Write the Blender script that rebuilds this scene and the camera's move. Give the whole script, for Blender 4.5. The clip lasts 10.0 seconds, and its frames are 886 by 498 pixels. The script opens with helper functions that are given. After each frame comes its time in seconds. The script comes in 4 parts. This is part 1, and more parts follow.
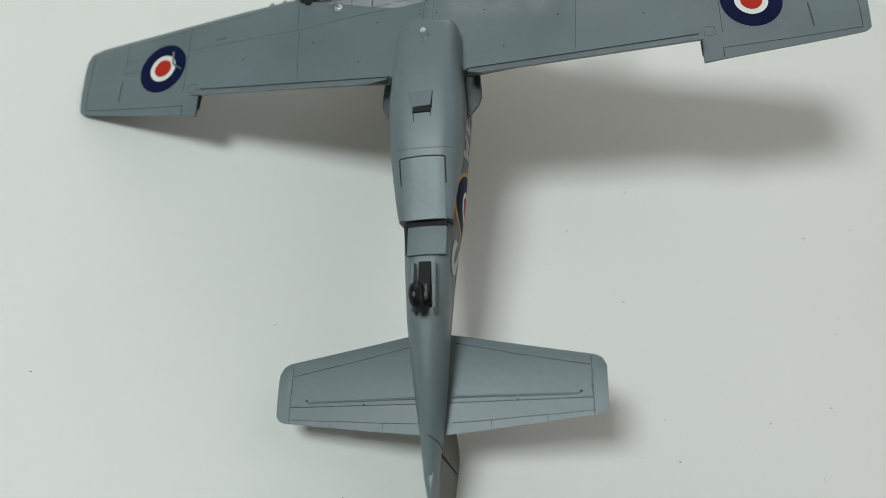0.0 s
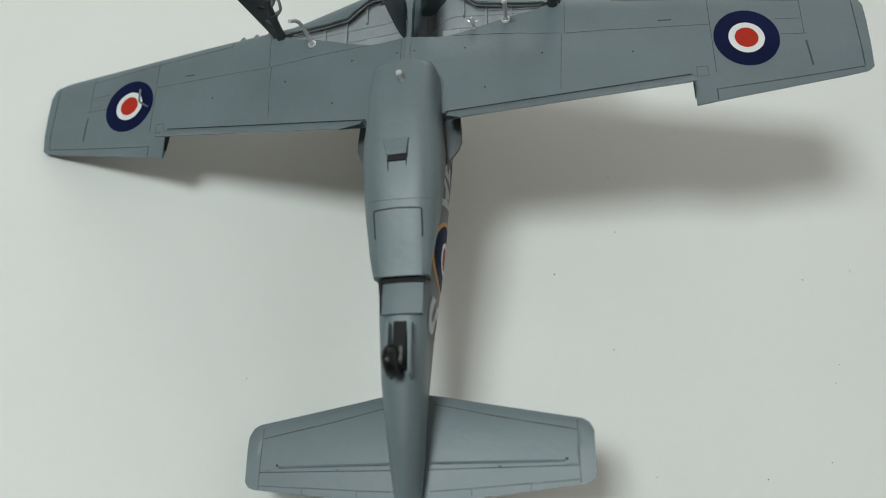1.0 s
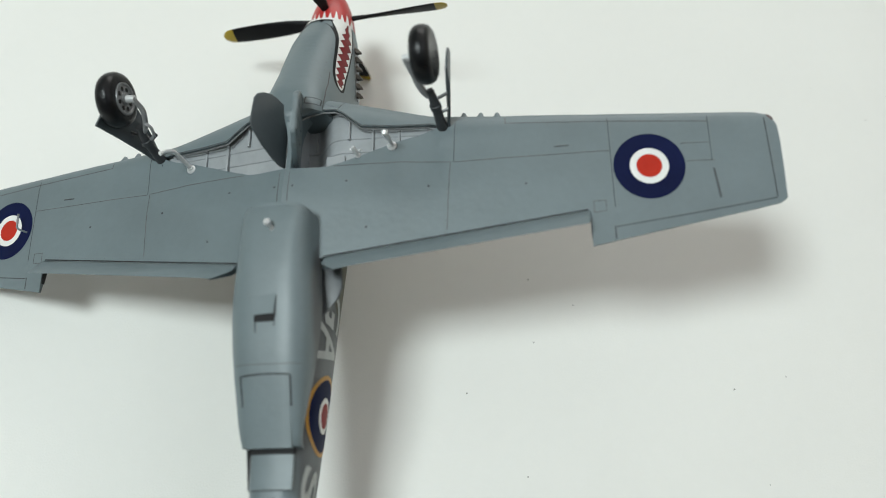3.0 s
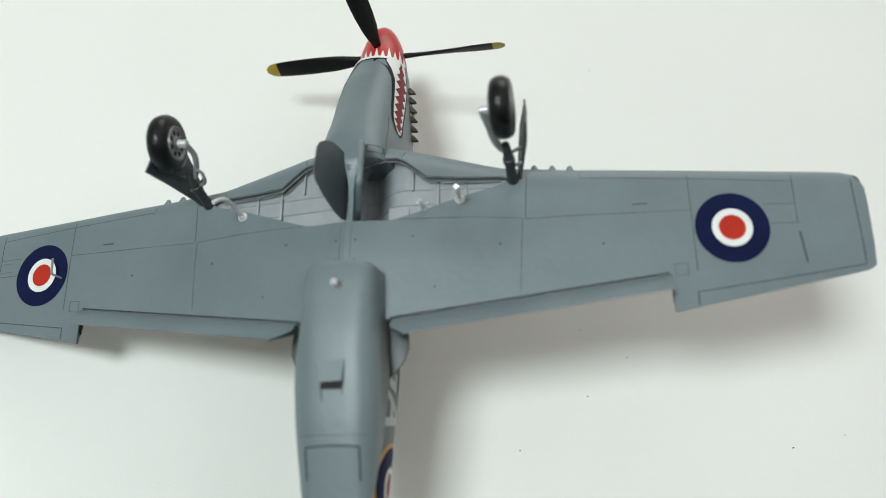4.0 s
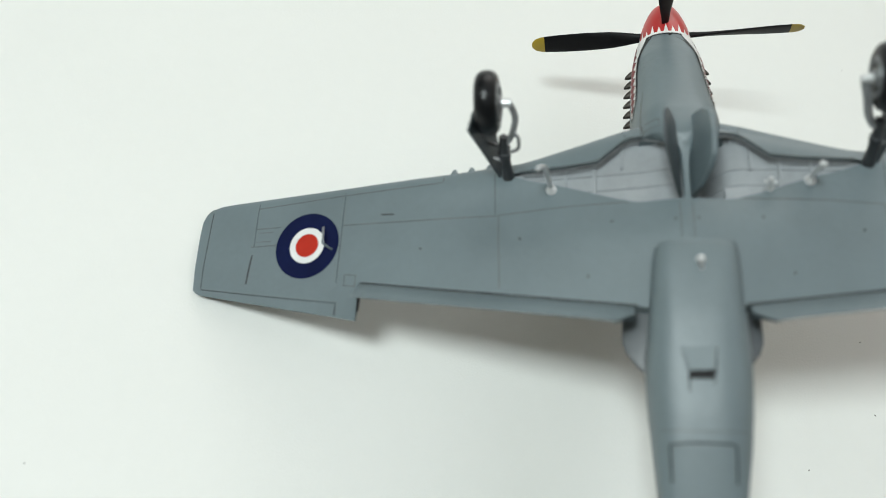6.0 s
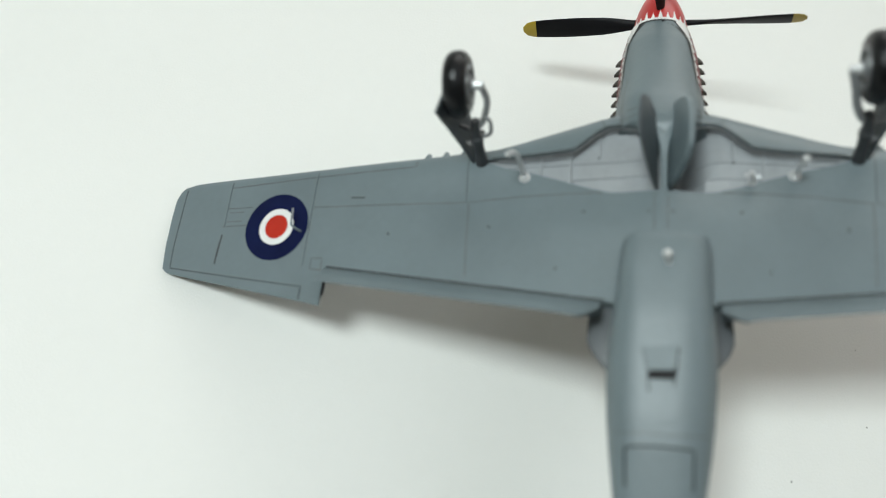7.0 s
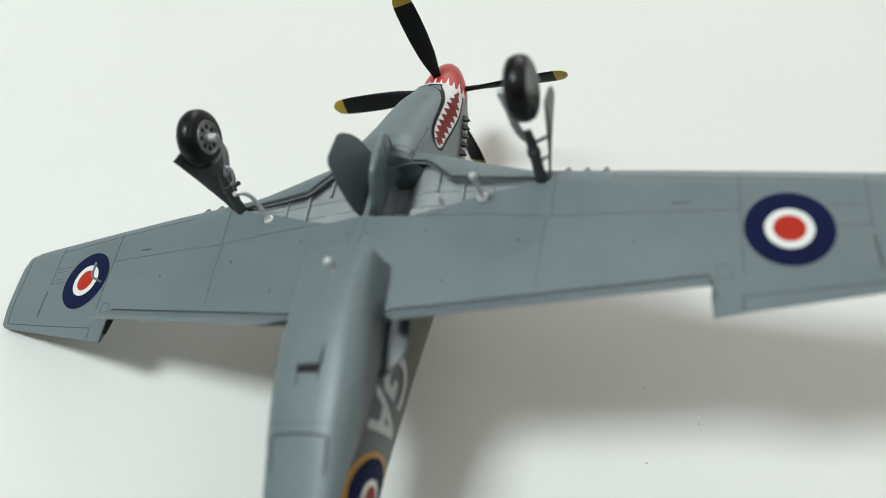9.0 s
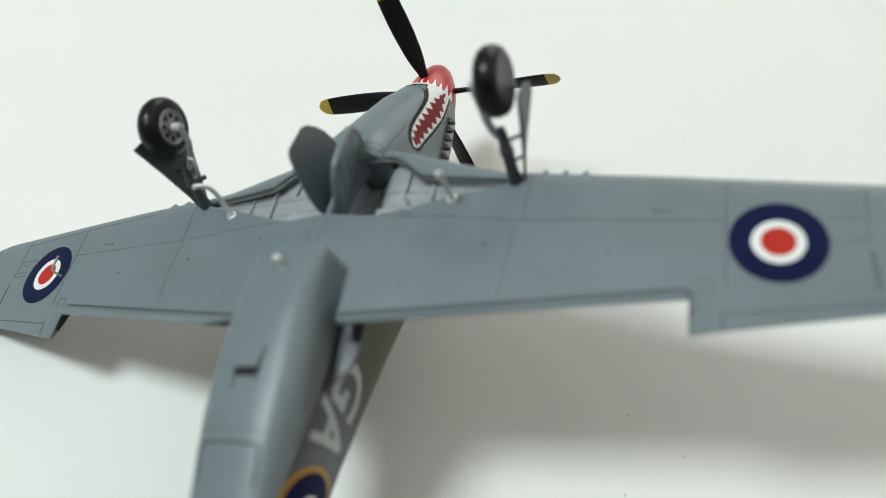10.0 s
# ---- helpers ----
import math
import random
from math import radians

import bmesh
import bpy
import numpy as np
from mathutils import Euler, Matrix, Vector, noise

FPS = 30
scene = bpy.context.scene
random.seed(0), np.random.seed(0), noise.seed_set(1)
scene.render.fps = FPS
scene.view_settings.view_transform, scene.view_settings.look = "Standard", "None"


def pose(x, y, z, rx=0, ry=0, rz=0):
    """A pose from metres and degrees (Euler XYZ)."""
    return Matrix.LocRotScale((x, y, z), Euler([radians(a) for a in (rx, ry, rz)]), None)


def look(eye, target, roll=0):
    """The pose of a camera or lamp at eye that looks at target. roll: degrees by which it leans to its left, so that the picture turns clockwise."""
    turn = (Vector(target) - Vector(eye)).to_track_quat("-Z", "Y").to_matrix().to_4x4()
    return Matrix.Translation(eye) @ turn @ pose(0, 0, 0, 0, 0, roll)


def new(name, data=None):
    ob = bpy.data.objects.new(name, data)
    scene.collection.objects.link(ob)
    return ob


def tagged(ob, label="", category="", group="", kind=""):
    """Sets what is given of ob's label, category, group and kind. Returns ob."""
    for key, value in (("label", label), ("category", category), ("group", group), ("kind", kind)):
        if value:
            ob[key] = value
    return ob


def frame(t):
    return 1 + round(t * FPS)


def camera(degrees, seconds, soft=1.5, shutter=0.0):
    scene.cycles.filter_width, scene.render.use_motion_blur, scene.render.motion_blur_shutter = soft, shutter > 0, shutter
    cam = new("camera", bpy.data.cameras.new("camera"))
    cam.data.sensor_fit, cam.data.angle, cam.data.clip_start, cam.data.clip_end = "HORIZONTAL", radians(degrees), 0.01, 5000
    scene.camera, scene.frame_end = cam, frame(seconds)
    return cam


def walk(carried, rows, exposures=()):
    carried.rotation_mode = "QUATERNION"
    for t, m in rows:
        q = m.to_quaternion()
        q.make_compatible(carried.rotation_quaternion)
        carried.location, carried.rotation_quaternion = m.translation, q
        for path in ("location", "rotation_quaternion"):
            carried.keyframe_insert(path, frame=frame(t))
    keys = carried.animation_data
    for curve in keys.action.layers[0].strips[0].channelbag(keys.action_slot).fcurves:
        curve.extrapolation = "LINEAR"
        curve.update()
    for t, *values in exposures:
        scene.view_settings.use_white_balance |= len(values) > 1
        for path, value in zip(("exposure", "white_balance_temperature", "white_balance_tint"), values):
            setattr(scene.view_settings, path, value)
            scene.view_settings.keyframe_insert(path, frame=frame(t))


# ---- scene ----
from mathutils.bvhtree import BVHTree

MM = 0.001
# the model lies belly up: its own frame has x to port, y to the nose, z to the belly, in millimetres
LIFT = 64.62                      # the origin lies this far over the table along the belly axis
TILT_X, TILT_Y = -0.3153, -0.0088  # slope of the table top seen in the model's frame
LAY = Vector((-TILT_X, -TILT_Y, 1)).rotation_difference(Vector((0, 0, 1))).to_matrix().to_4x4()


def at(x, y, z):
    """A point of the model's frame, relative to the model's base on the table, in metres."""
    return Vector((x, y, z + LIFT)) * MM


cam = camera(53.15, 10.0, soft=0.9)
cam.data.dof.use_dof, cam.data.dof.focus_distance, cam.data.dof.aperture_fstop = True, 0.236, 8.5
# seconds, eye and target in millimetres of the model's frame, roll in degrees
PATH = [
    (0.0, (46.60, -149.60, 180.04), (8.12, -64.24, 3.32), -25.70),
    (0.5, (47.31, -140.40, 178.37), (9.22, -55.40, 1.39), -25.50),
    (1.0, (50.35, -130.94, 173.46), (11.94, -46.21, -3.59), -26.00),
    (1.5, (57.58, -118.06, 164.37), (17.99, -33.97, -12.71), -27.70),
    (2.0, (74.92, -103.37, 169.38), (32.21, -21.56, -8.06), -30.40),
    (2.2, (79.92, -100.71, 165.87), (36.91, -19.09, -11.57), -30.50),
    (3.3, (83.04, -76.92, 171.52), (40.84, -1.32, -8.77), -31.50),
    (3.5, (78.00, -74.58, 171.83), (37.60, 1.51, -8.66), -30.30),
    (4.0, (59.83, -66.19, 170.69), (22.43, 10.71, -10.11), -27.70),
    (4.5, (38.77, -63.81, 167.65), (2.76, 14.31, -12.91), -25.90),
    (5.0, (10.79, -68.06, 165.98), (-25.51, 12.13, -13.61), -24.70),
    (5.5, (-10.50, -68.40, 164.02), (-46.20, 12.30, -15.46), -23.00),
    (5.7, (-14.62, -70.58, 163.29), (-51.02, 12.49, -14.96), -22.80),
    (6.8, (-9.00, -74.52, 151.44), (-51.80, 11.89, -23.78), -23.20),
    (7.0, (-1.48, -70.46, 150.69), (-47.59, 12.75, -25.24), -25.10),
    (7.5, (14.42, -70.00, 143.67), (-37.69, 15.31, -29.56), -26.30),
    (8.0, (40.54, -74.25, 135.56), (-20.95, 23.03, -28.01), -28.90),
    (8.5, (72.04, -88.12, 123.83), (2.84, 17.78, -31.07), -30.20),
    (9.0, (87.98, -91.23, 126.77), (13.66, 18.70, -22.87), -31.20),
    (9.5, (93.98, -87.42, 115.33), (16.29, 24.17, -31.34), -31.80),
    (10.0, (95.56, -85.35, 109.35), (14.73, 28.29, -34.00), -29.80),
]
EXPOSURES = [(0.0, -0.22), (1.0, -0.24), (2.0, -0.11), (3.5, 0.20), (5.5, 0.20), (8.0, 0.16), (10.0, 0.22)]
walk(cam, [(t, LAY @ look(at(*eye), at(*target), roll)) for t, eye, target, roll in PATH], EXPOSURES)

# ---- light: daylight through an assumed roof window, added fills, unseen white room ----
world = bpy.data.worlds.new("world")
scene.world = world
world.use_nodes = True
wn = world.node_tree.nodes
sky = wn.new("ShaderNodeTexSky")
sky.sky_type, sky.sun_disc = 'NISHITA', False
sky.sun_elevation, sky.sun_rotation = radians(50), radians(200)
wn["Background"].inputs["Strength"].default_value = 0.1
world.node_tree.links.new(sky.outputs["Color"], wn["Background"].inputs["Color"])

SKYLIGHT = Vector((-0.67, -0.17, 1.62))
lamp = bpy.data.lights.new("roof_window_light", 'AREA')
lamp.shape, lamp.size, lamp.size_y, lamp.energy, lamp.color = 'RECTANGLE', 0.46, 0.33, 19.6, (0.89, 1.0, 1.0)
lamp_ob = new("roof_window_light", lamp)
lamp_ob.matrix_world = Matrix.Translation(SKYLIGHT)
# added fill lamp overhead to the east, no known source
EAST_LIGHT = Vector((1.15, 0.30, 1.62))
side = bpy.data.lights.new("east_fill_light", 'AREA')
side.shape, side.size, side.size_y, side.energy, side.color = 'RECTANGLE', 1.3, 1.5, 5.0, (0.99, 0.96, 0.87)
side_ob = new("east_fill_light", side)
side_ob.matrix_world = Matrix.Translation(EAST_LIGHT)
# added fill lamp that lifts the shadow under the port wing
north = bpy.data.lights.new("north_fill_light", 'AREA')
north.shape, north.size, north.size_y, north.energy, north.color = 'RECTANGLE', 1.7, 0.9, 14.5, (1.0, 0.96, 0.86)
north_ob = new("north_fill_light", north)
north_ob.matrix_world = look((0.45, 1.98, 0.95), (0.45, 0.0, 0.95))



# ---- materials ----
def material(name, base, rough=0.5, metal=0.0, vary=0.06, scale=40.0, bump=0.0, bump_scale=900.0, fine=600.0, spec=0.5, tint=None, wave=0.0):
    """A painted or plain surface: two scales of noise over the base colour, and a fine relief."""
    m = bpy.data.materials.new(name)
    m.use_nodes = True
    nt = m.node_tree
    b = nt.nodes["Principled BSDF"]
    tc = nt.nodes.new("ShaderNodeTexCoord")
    big, small = nt.nodes.new("ShaderNodeTexNoise"), nt.nodes.new("ShaderNodeTexNoise")
    big.inputs["Scale"].default_value, small.inputs["Scale"].default_value = scale, fine
    big.inputs["Detail"].default_value, small.inputs["Detail"].default_value = 5, 3
    add = nt.nodes.new("ShaderNodeMath")
    add.operation = 'MULTIPLY_ADD'
    add.inputs[1].default_value = 0.35
    ramp = nt.nodes.new("ShaderNodeValToRGB")
    lo, hi = [c * (1 - vary) for c in base], [min(1, c * (1 + vary)) for c in (tint or base)]
    ramp.color_ramp.elements[0].position, ramp.color_ramp.elements[1].position = 0.45, 0.9
    ramp.color_ramp.elements[0].color, ramp.color_ramp.elements[1].color = (*lo, 1), (*hi, 1)
    for n in (big, small):
        nt.links.new(tc.outputs["Object"], n.inputs["Vector"])
    nt.links.new(small.outputs["Fac"], add.inputs[0])
    nt.links.new(big.outputs["Fac"], add.inputs[2])
    nt.links.new(add.outputs[0], ramp.inputs["Fac"])
    nt.links.new(ramp.outputs["Color"], b.inputs["Base Color"])
    b.inputs["Metallic"].default_value = metal
    b.inputs["Specular IOR Level"].default_value = spec
    rr = nt.nodes.new("ShaderNodeMapRange")
    rr.inputs["To Min"].default_value, rr.inputs["To Max"].default_value = max(0.03, rough - 0.08), min(1, rough + 0.08)
    nt.links.new(big.outputs["Fac"], rr.inputs["Value"])
    nt.links.new(rr.outputs["Result"], b.inputs["Roughness"])
    if bump:
        bn, bm_ = nt.nodes.new("ShaderNodeTexNoise"), nt.nodes.new("ShaderNodeBump")
        bn.inputs["Scale"].default_value, bn.inputs["Detail"].default_value = bump_scale, 4
        bm_.inputs["Strength"].default_value, bm_.inputs["Distance"].default_value = bump, 0.0004
        nt.links.new(tc.outputs["Object"], bn.inputs["Vector"])
        height = bn.outputs["Fac"]
        if wave:
            slow, both = nt.nodes.new("ShaderNodeTexNoise"), nt.nodes.new("ShaderNodeMath")
            slow.inputs["Scale"].default_value, slow.inputs["Detail"].default_value = bump_scale / 6, 2
            nt.links.new(tc.outputs["Object"], slow.inputs["Vector"])
            both.operation, both.inputs[1].default_value = 'MULTIPLY_ADD', wave
            nt.links.new(slow.outputs["Fac"], both.inputs[0])
            nt.links.new(bn.outputs["Fac"], both.inputs[2])
            height = both.outputs[0]
        nt.links.new(height, bm_.inputs["Height"])
        nt.links.new(bm_.outputs["Normal"], b.inputs["Normal"])
    return m


GREY = (0.131, 0.170, 0.184)
M_GREY = material("sea_grey_paint", GREY, 0.46, vary=0.07, scale=60, bump=0.16, bump_scale=620, spec=0.8, wave=1.5)
M_WELL = material("well_grey_paint", (0.345, 0.365, 0.38), 0.4, vary=0.08, scale=150, bump=0.12, bump_scale=1500)
M_GREY_DARK = material("door_dark_grey", (0.062, 0.075, 0.082), 0.45, vary=0.10, scale=90, bump=0.1)
M_LINE = material("panel_wash", (0.058, 0.064, 0.068), 0.7, vary=0.3, scale=300)
M_LINE_BROWN = material("panel_wash_brown", (0.094, 0.088, 0.086), 0.7, vary=0.4, scale=300)
M_BLACK = material("black_satin_paint", (0.006, 0.006, 0.007), 0.5, vary=0.3, scale=120, spec=0.16)
# near black: the shade inside gaps, holes and recesses, put into the colour
M_RECESS_SHADE = material("recess_shade_black", (0.012, 0.012, 0.013), 0.8, vary=0.3)
M_TYRE = material("tyre_rubber", (0.006, 0.0065, 0.0075), 0.3, vary=0.3, scale=200, bump=0.3, spec=0.28)
M_YELLOW = material("tip_yellow_paint", (0.40, 0.28, 0.018), 0.45, vary=0.10, scale=200)
M_RED = material("spinner_red_paint", (0.44, 0.022, 0.02), 0.34, vary=0.08, scale=90)
M_DECAL_RED = material("decal_red", (0.46, 0.032, 0.018), 0.55, vary=0.06, scale=200, spec=0.08)
M_DECAL_RED_DULL = material("decal_dull_red", (0.27, 0.035, 0.035), 0.5, vary=0.08, scale=200, spec=0.1)
M_DECAL_BLUE = material("decal_blue", (0.005, 0.009, 0.045), 0.55, vary=0.15, scale=120, spec=0.08)
M_DECAL_WHITE = material("decal_white", (0.78, 0.78, 0.76), 0.45, vary=0.04, scale=200)
M_DECAL_YELLOW = material("decal_yellow", (0.52, 0.26, 0.025), 0.45, vary=0.08, scale=200)
M_CODE = material("code_letter_paint", (0.47, 0.50, 0.49), 0.5, vary=0.08, scale=300)
M_MOUTH = material("mouth_red", (0.20, 0.012, 0.016), 0.5, vary=0.12, scale=200, spec=0.2)
M_SILVER = material("silver_paint", (0.66, 0.67, 0.67), 0.3, metal=0.35, vary=0.10, scale=300)
M_STEEL = material("gunmetal_paint", (0.16, 0.165, 0.17), 0.4, metal=0.5, vary=0.2, scale=300)
M_LEG = material("leg_dark_paint", (0.055, 0.058, 0.062), 0.4, metal=0.3, vary=0.2, scale=300)
M_RIM = material("hub_grey_paint", (0.21, 0.22, 0.225), 0.35, metal=0.2, vary=0.15, scale=300)
M_OLEO = material("leg_grey_paint", (0.26, 0.27, 0.275), 0.35, metal=0.3, vary=0.2, scale=300)
M_NAV_RED = material("red_lamp_paint", (0.11, 0.075, 0.075), 0.3, vary=0.1, scale=200)
M_NAV_PALE = material("pale_lamp_paint", (0.42, 0.46, 0.45), 0.3, vary=0.1, scale=200)
M_BRONZE = material("burnt_metal", (0.075, 0.065, 0.055), 0.5, metal=0.7, vary=0.4, scale=400)
M_SHEET = material("white_card", (0.80, 0.80, 0.765), 0.55, vary=0.014, scale=14, bump=0.15, bump_scale=1700, fine=300, spec=0.35)
M_WALL = material("white_wall_paint", (0.78, 0.78, 0.76), 0.8, vary=0.03, scale=3, bump=0.1, bump_scale=60, fine=40)
# colours of two unseen walls: beige bounces warm light, dark brown cuts fill
M_WALL_WARM = material("beige_bounce_wall", (0.58, 0.50, 0.41), 0.8, vary=0.04, scale=3, bump=0.1, bump_scale=60, fine=40)
M_WALL_DARK = material("dark_fill_cut_wall", (0.12, 0.09, 0.065), 0.8, vary=0.05, scale=3, bump=0.1, bump_scale=60, fine=40)
M_CEIL = material("white_ceiling_paint", (0.80, 0.80, 0.79), 0.85, vary=0.02, scale=3, fine=40)
M_FLOOR = material("carpet", (0.22, 0.20, 0.18), 0.9, vary=0.2, scale=6, bump=0.4, bump_scale=250, fine=150)
M_WOOD = material("table_wood", (0.30, 0.20, 0.12), 0.45, vary=0.2, scale=9, fine=80)
M_DUST = material("dust", (0.12, 0.11, 0.10), 0.9, vary=0.2)


def camouflage(name, low=-5.2, nose=-37.0):
    """Sea grey below; above a wavy line ocean grey, with green patches on the spine and tail."""
    m = M_GREY.copy()
    m.name = name
    nt = m.node_tree
    b = nt.nodes["Principled BSDF"]
    grey_out = b.inputs["Base Color"].links[0].from_socket
    tc, sep, wob = nt.nodes.new("ShaderNodeTexCoord"), nt.nodes.new("ShaderNodeSeparateXYZ"), nt.nodes.new("ShaderNodeTexNoise")
    wob.inputs["Scale"].default_value = 60
    nt.links.new(tc.outputs["Object"], sep.inputs[0])
    nt.links.new(tc.outputs["Object"], wob.inputs["Vector"])

    def math_node(op, a, c, clamp=False):
        n = nt.nodes.new("ShaderNodeMath")
        n.operation, n.use_clamp = op, clamp
        for i, v in enumerate((a, c)):
            if isinstance(v, (int, float)):
                n.inputs[i].default_value = v
            else:
                nt.links.new(v, n.inputs[i])
        return n.outputs[0]

    y, z = sep.outputs["Y"], sep.outputs["Z"]
    # the line between the greys climbs towards the nose
    along = math_node('MULTIPLY', math_node('ADD', y, 0.005), 1 / 0.030, True)
    line = math_node('ADD', (low + LIFT) * MM, math_node('MULTIPLY', along, (nose - low) * MM))
    aft = math_node('MULTIPLY', math_node('MAXIMUM', math_node('SUBTRACT', -0.015, y), 0.0), 0.25)
    tail = math_node('MULTIPLY', math_node('MAXIMUM', math_node('SUBTRACT', -0.058, y), 0.0), 0.20)
    line = math_node('SUBTRACT', math_node('SUBTRACT', line, aft), tail)
    wobble = math_node('MULTIPLY', math_node('SUBTRACT', wob.outputs["Fac"], 0.5), 0.004)
    # the wide soft edge also puts shade of the scoop's sides into this colour
    upper = math_node('MULTIPLY', math_node('SUBTRACT', math_node('ADD', line, wobble), z), 420, True)
    # the green's rear edge runs aslant
    slant = math_node('MULTIPLY', math_node('SUBTRACT', (-24.0 + LIFT) * MM, z), 0.6)
    front = math_node('MULTIPLY', math_node('MULTIPLY', math_node('ADD', math_node('ADD', math_node('ADD', y, slant), wobble), 0.0133), 900, True),
                      math_node('MULTIPLY', math_node('SUBTRACT', (-20.6 + LIFT) * MM, math_node('ADD', z, wobble)), 900, True), True)
    back = math_node('MULTIPLY', math_node('SUBTRACT', -0.059, math_node('ADD', y, wobble)), 900, True)
    green = math_node('MAXIMUM', front, back)
    mix1, mix2 = nt.nodes.new("ShaderNodeMix"), nt.nodes.new("ShaderNodeMix")
    for mx in (mix1, mix2):
        mx.data_type = 'RGBA'
    nt.links.new(green, mix1.inputs["Factor"])
    mix1.inputs[6].default_value, mix1.inputs[7].default_value = (0.075, 0.085, 0.092, 1), (0.050, 0.052, 0.024, 1)
    nt.links.new(upper, mix2.inputs["Factor"])
    nt.links.new(grey_out, mix2.inputs[6])
    nt.links.new(mix1.outputs[2], mix2.inputs[7])
    nt.links.new(mix2.outputs[2], b.inputs["Base Color"])
    return m


M_CAMO = camouflage("fuselage_camouflage")


# ---- mesh helpers ----
def finish(name, bm, mat, smooth=True, sharp=35):
    bmesh.ops.recalc_face_normals(bm, faces=bm.faces)
    me = bpy.data.meshes.new(name)
    if smooth:
        for f in bm.faces:
            f.smooth = True
        for e in bm.edges:
            if len(e.link_faces) == 2 and e.calc_face_angle(0) > radians(sharp):
                e.smooth = False
    bm.to_mesh(me)
    bm.free()
    if mat:
        me.materials.append(mat)
    return me


def part(name, bm, mat, parent, label="", smooth=True):
    ob = new(name, finish(name, bm, mat, smooth))
    ob.parent = parent
    if label:
        ob["label"] = label
    return ob


def thing(name, bm, mat, label, category, group="", kind="", smooth=True):
    return tagged(new(name, finish(name, bm, mat, smooth)), label, category, group, kind)


def box(bm, lo, hi, bevel=0.0):
    r = bmesh.ops.create_cube(bm, size=1.0)
    vs = r["verts"]
    c, s = (Vector(lo) + Vector(hi)) / 2, Vector(hi) - Vector(lo)
    for v in vs:
        v.co = Vector([v.co[i] * s[i] + c[i] for i in range(3)])
    if bevel:
        es = list({e for v in vs for e in v.link_edges})
        bmesh.ops.bevel(bm, geom=es, offset=bevel, segments=2, affect='EDGES', profile=0.5)
    return vs


def loft(rings, close=True, caps=(True, True), bm=None):
    """A skin over rings of points of equal count, in model millimetres."""
    bm = bm or bmesh.new()
    rows = [[bm.verts.new(at(*p)) for p in ring] for ring in rings]
    n = len(rows[0])
    for a, b in zip(rows, rows[1:]):
        for i in range(n if close else n - 1):
            j = (i + 1) % n
            bm.faces.new((a[i], a[j], b[j], b[i]))
    if close:
        for cap, row in zip(caps, (rows[0], rows[-1])):
            if cap:
                bm.faces.new(row)
    return bm


def tube(points, radius, n=10, bm=None, radii=None):
    """A round rod along points, in model millimetres."""
    pts = [Vector(p) for p in points]
    rings = []
    for i, p in enumerate(pts):
        d = (pts[min(i + 1, len(pts) - 1)] - pts[max(i - 1, 0)]).normalized()
        u = d.orthogonal().normalized() if i == 0 else (u - d * u.dot(d)).normalized()
        v = d.cross(u)
        r = radii[i] if radii else radius
        rings.append([p + (u * math.cos(a) + v * math.sin(a)) * r for a in [2 * math.pi * k / n for k in range(n)]])
    return loft(rings, bm=bm)


def bent(points, steps=5):
    """A smooth line through the given corners."""
    pts = [Vector(p) for p in points]
    out = []
    for i in range(len(pts) - 1):
        p0, p1, p2, p3 = pts[max(i - 1, 0)], pts[i], pts[i + 1], pts[min(i + 2, len(pts) - 1)]
        for k in range(steps):
            t = k / steps
            out.append(0.5 * ((2 * p1) + (p2 - p0) * t + (2 * p0 - 5 * p1 + 4 * p2 - p3) * t * t + (3 * p1 - p0 - 3 * p2 + p3) * t ** 3))
    return out + [pts[-1]]


def turned(profile, centre, axis, n=28, bm=None):
    """A body turned round an axis: profile rows are (along, radius) in millimetres."""
    c, d = Vector(centre), Vector(axis).normalized()
    u = d.orthogonal().normalized()
    v = d.cross(u)
    return loft([[c + d * s + (u * math.cos(a) + v * math.sin(a)) * max(r, 0.02) for a in [2 * math.pi * k / n for k in range(n)]] for s, r in profile], bm=bm)


def plate(outline, normal, thick, bm=None):
    """A flat plate: outline in model millimetres, thickness along normal."""
    bm = bm or bmesh.new()
    d = Vector(normal).normalized() * thick
    a, b = [bm.verts.new(at(*p)) for p in outline], [bm.verts.new(at(*(Vector(p) + d))) for p in outline]
    bm.faces.new(a)
    bm.faces.new(list(reversed(b)))
    for i in range(len(a)):
        j = (i + 1) % len(a)
        bm.faces.new((a[i], b[i], b[j], a[j]))
    return bm


def draped(ob, otherwise):
    """The height of a part's belly side at x, y, in model millimetres."""
    me = ob.data
    tree = BVHTree.FromPolygons([v.co.copy() for v in me.vertices], [tuple(p.vertices) for p in me.polygons])

    def height(x, y):
        place = tree.ray_cast(at(x, y, 40), Vector((0, 0, -1)))[0]
        return place.z / MM - LIFT if place else otherwise(x, y)
    return height


def rivet_rows(parent, lines, surface, spacing=1.25, radius=0.10, mat=None):
    """Rows of tiny sunk rivets along lines on a skin, as one part."""
    bm = bmesh.new()
    for (xa, ya), (xb, yb) in lines:
        n = max(1, int(math.hypot(xb - xa, yb - ya) / spacing))
        for k in range(n + 1):
            x, y = xa + (xb - xa) * k / n, ya + (yb - ya) * k / n
            z = surface(x, y)
            low = [bm.verts.new(at(x + radius * math.cos(a), y + radius * math.sin(a), z - 0.02)) for a in [math.pi * j / 3 for j in range(6)]]
            top = bm.verts.new(at(x, y, z + 0.06))
            for j in range(6):
                bm.faces.new((low[j], low[(j + 1) % 6], top))
    return tagged(part("rivet_rows", bm, mat or M_LINE_BROWN, parent), kind="stuff")


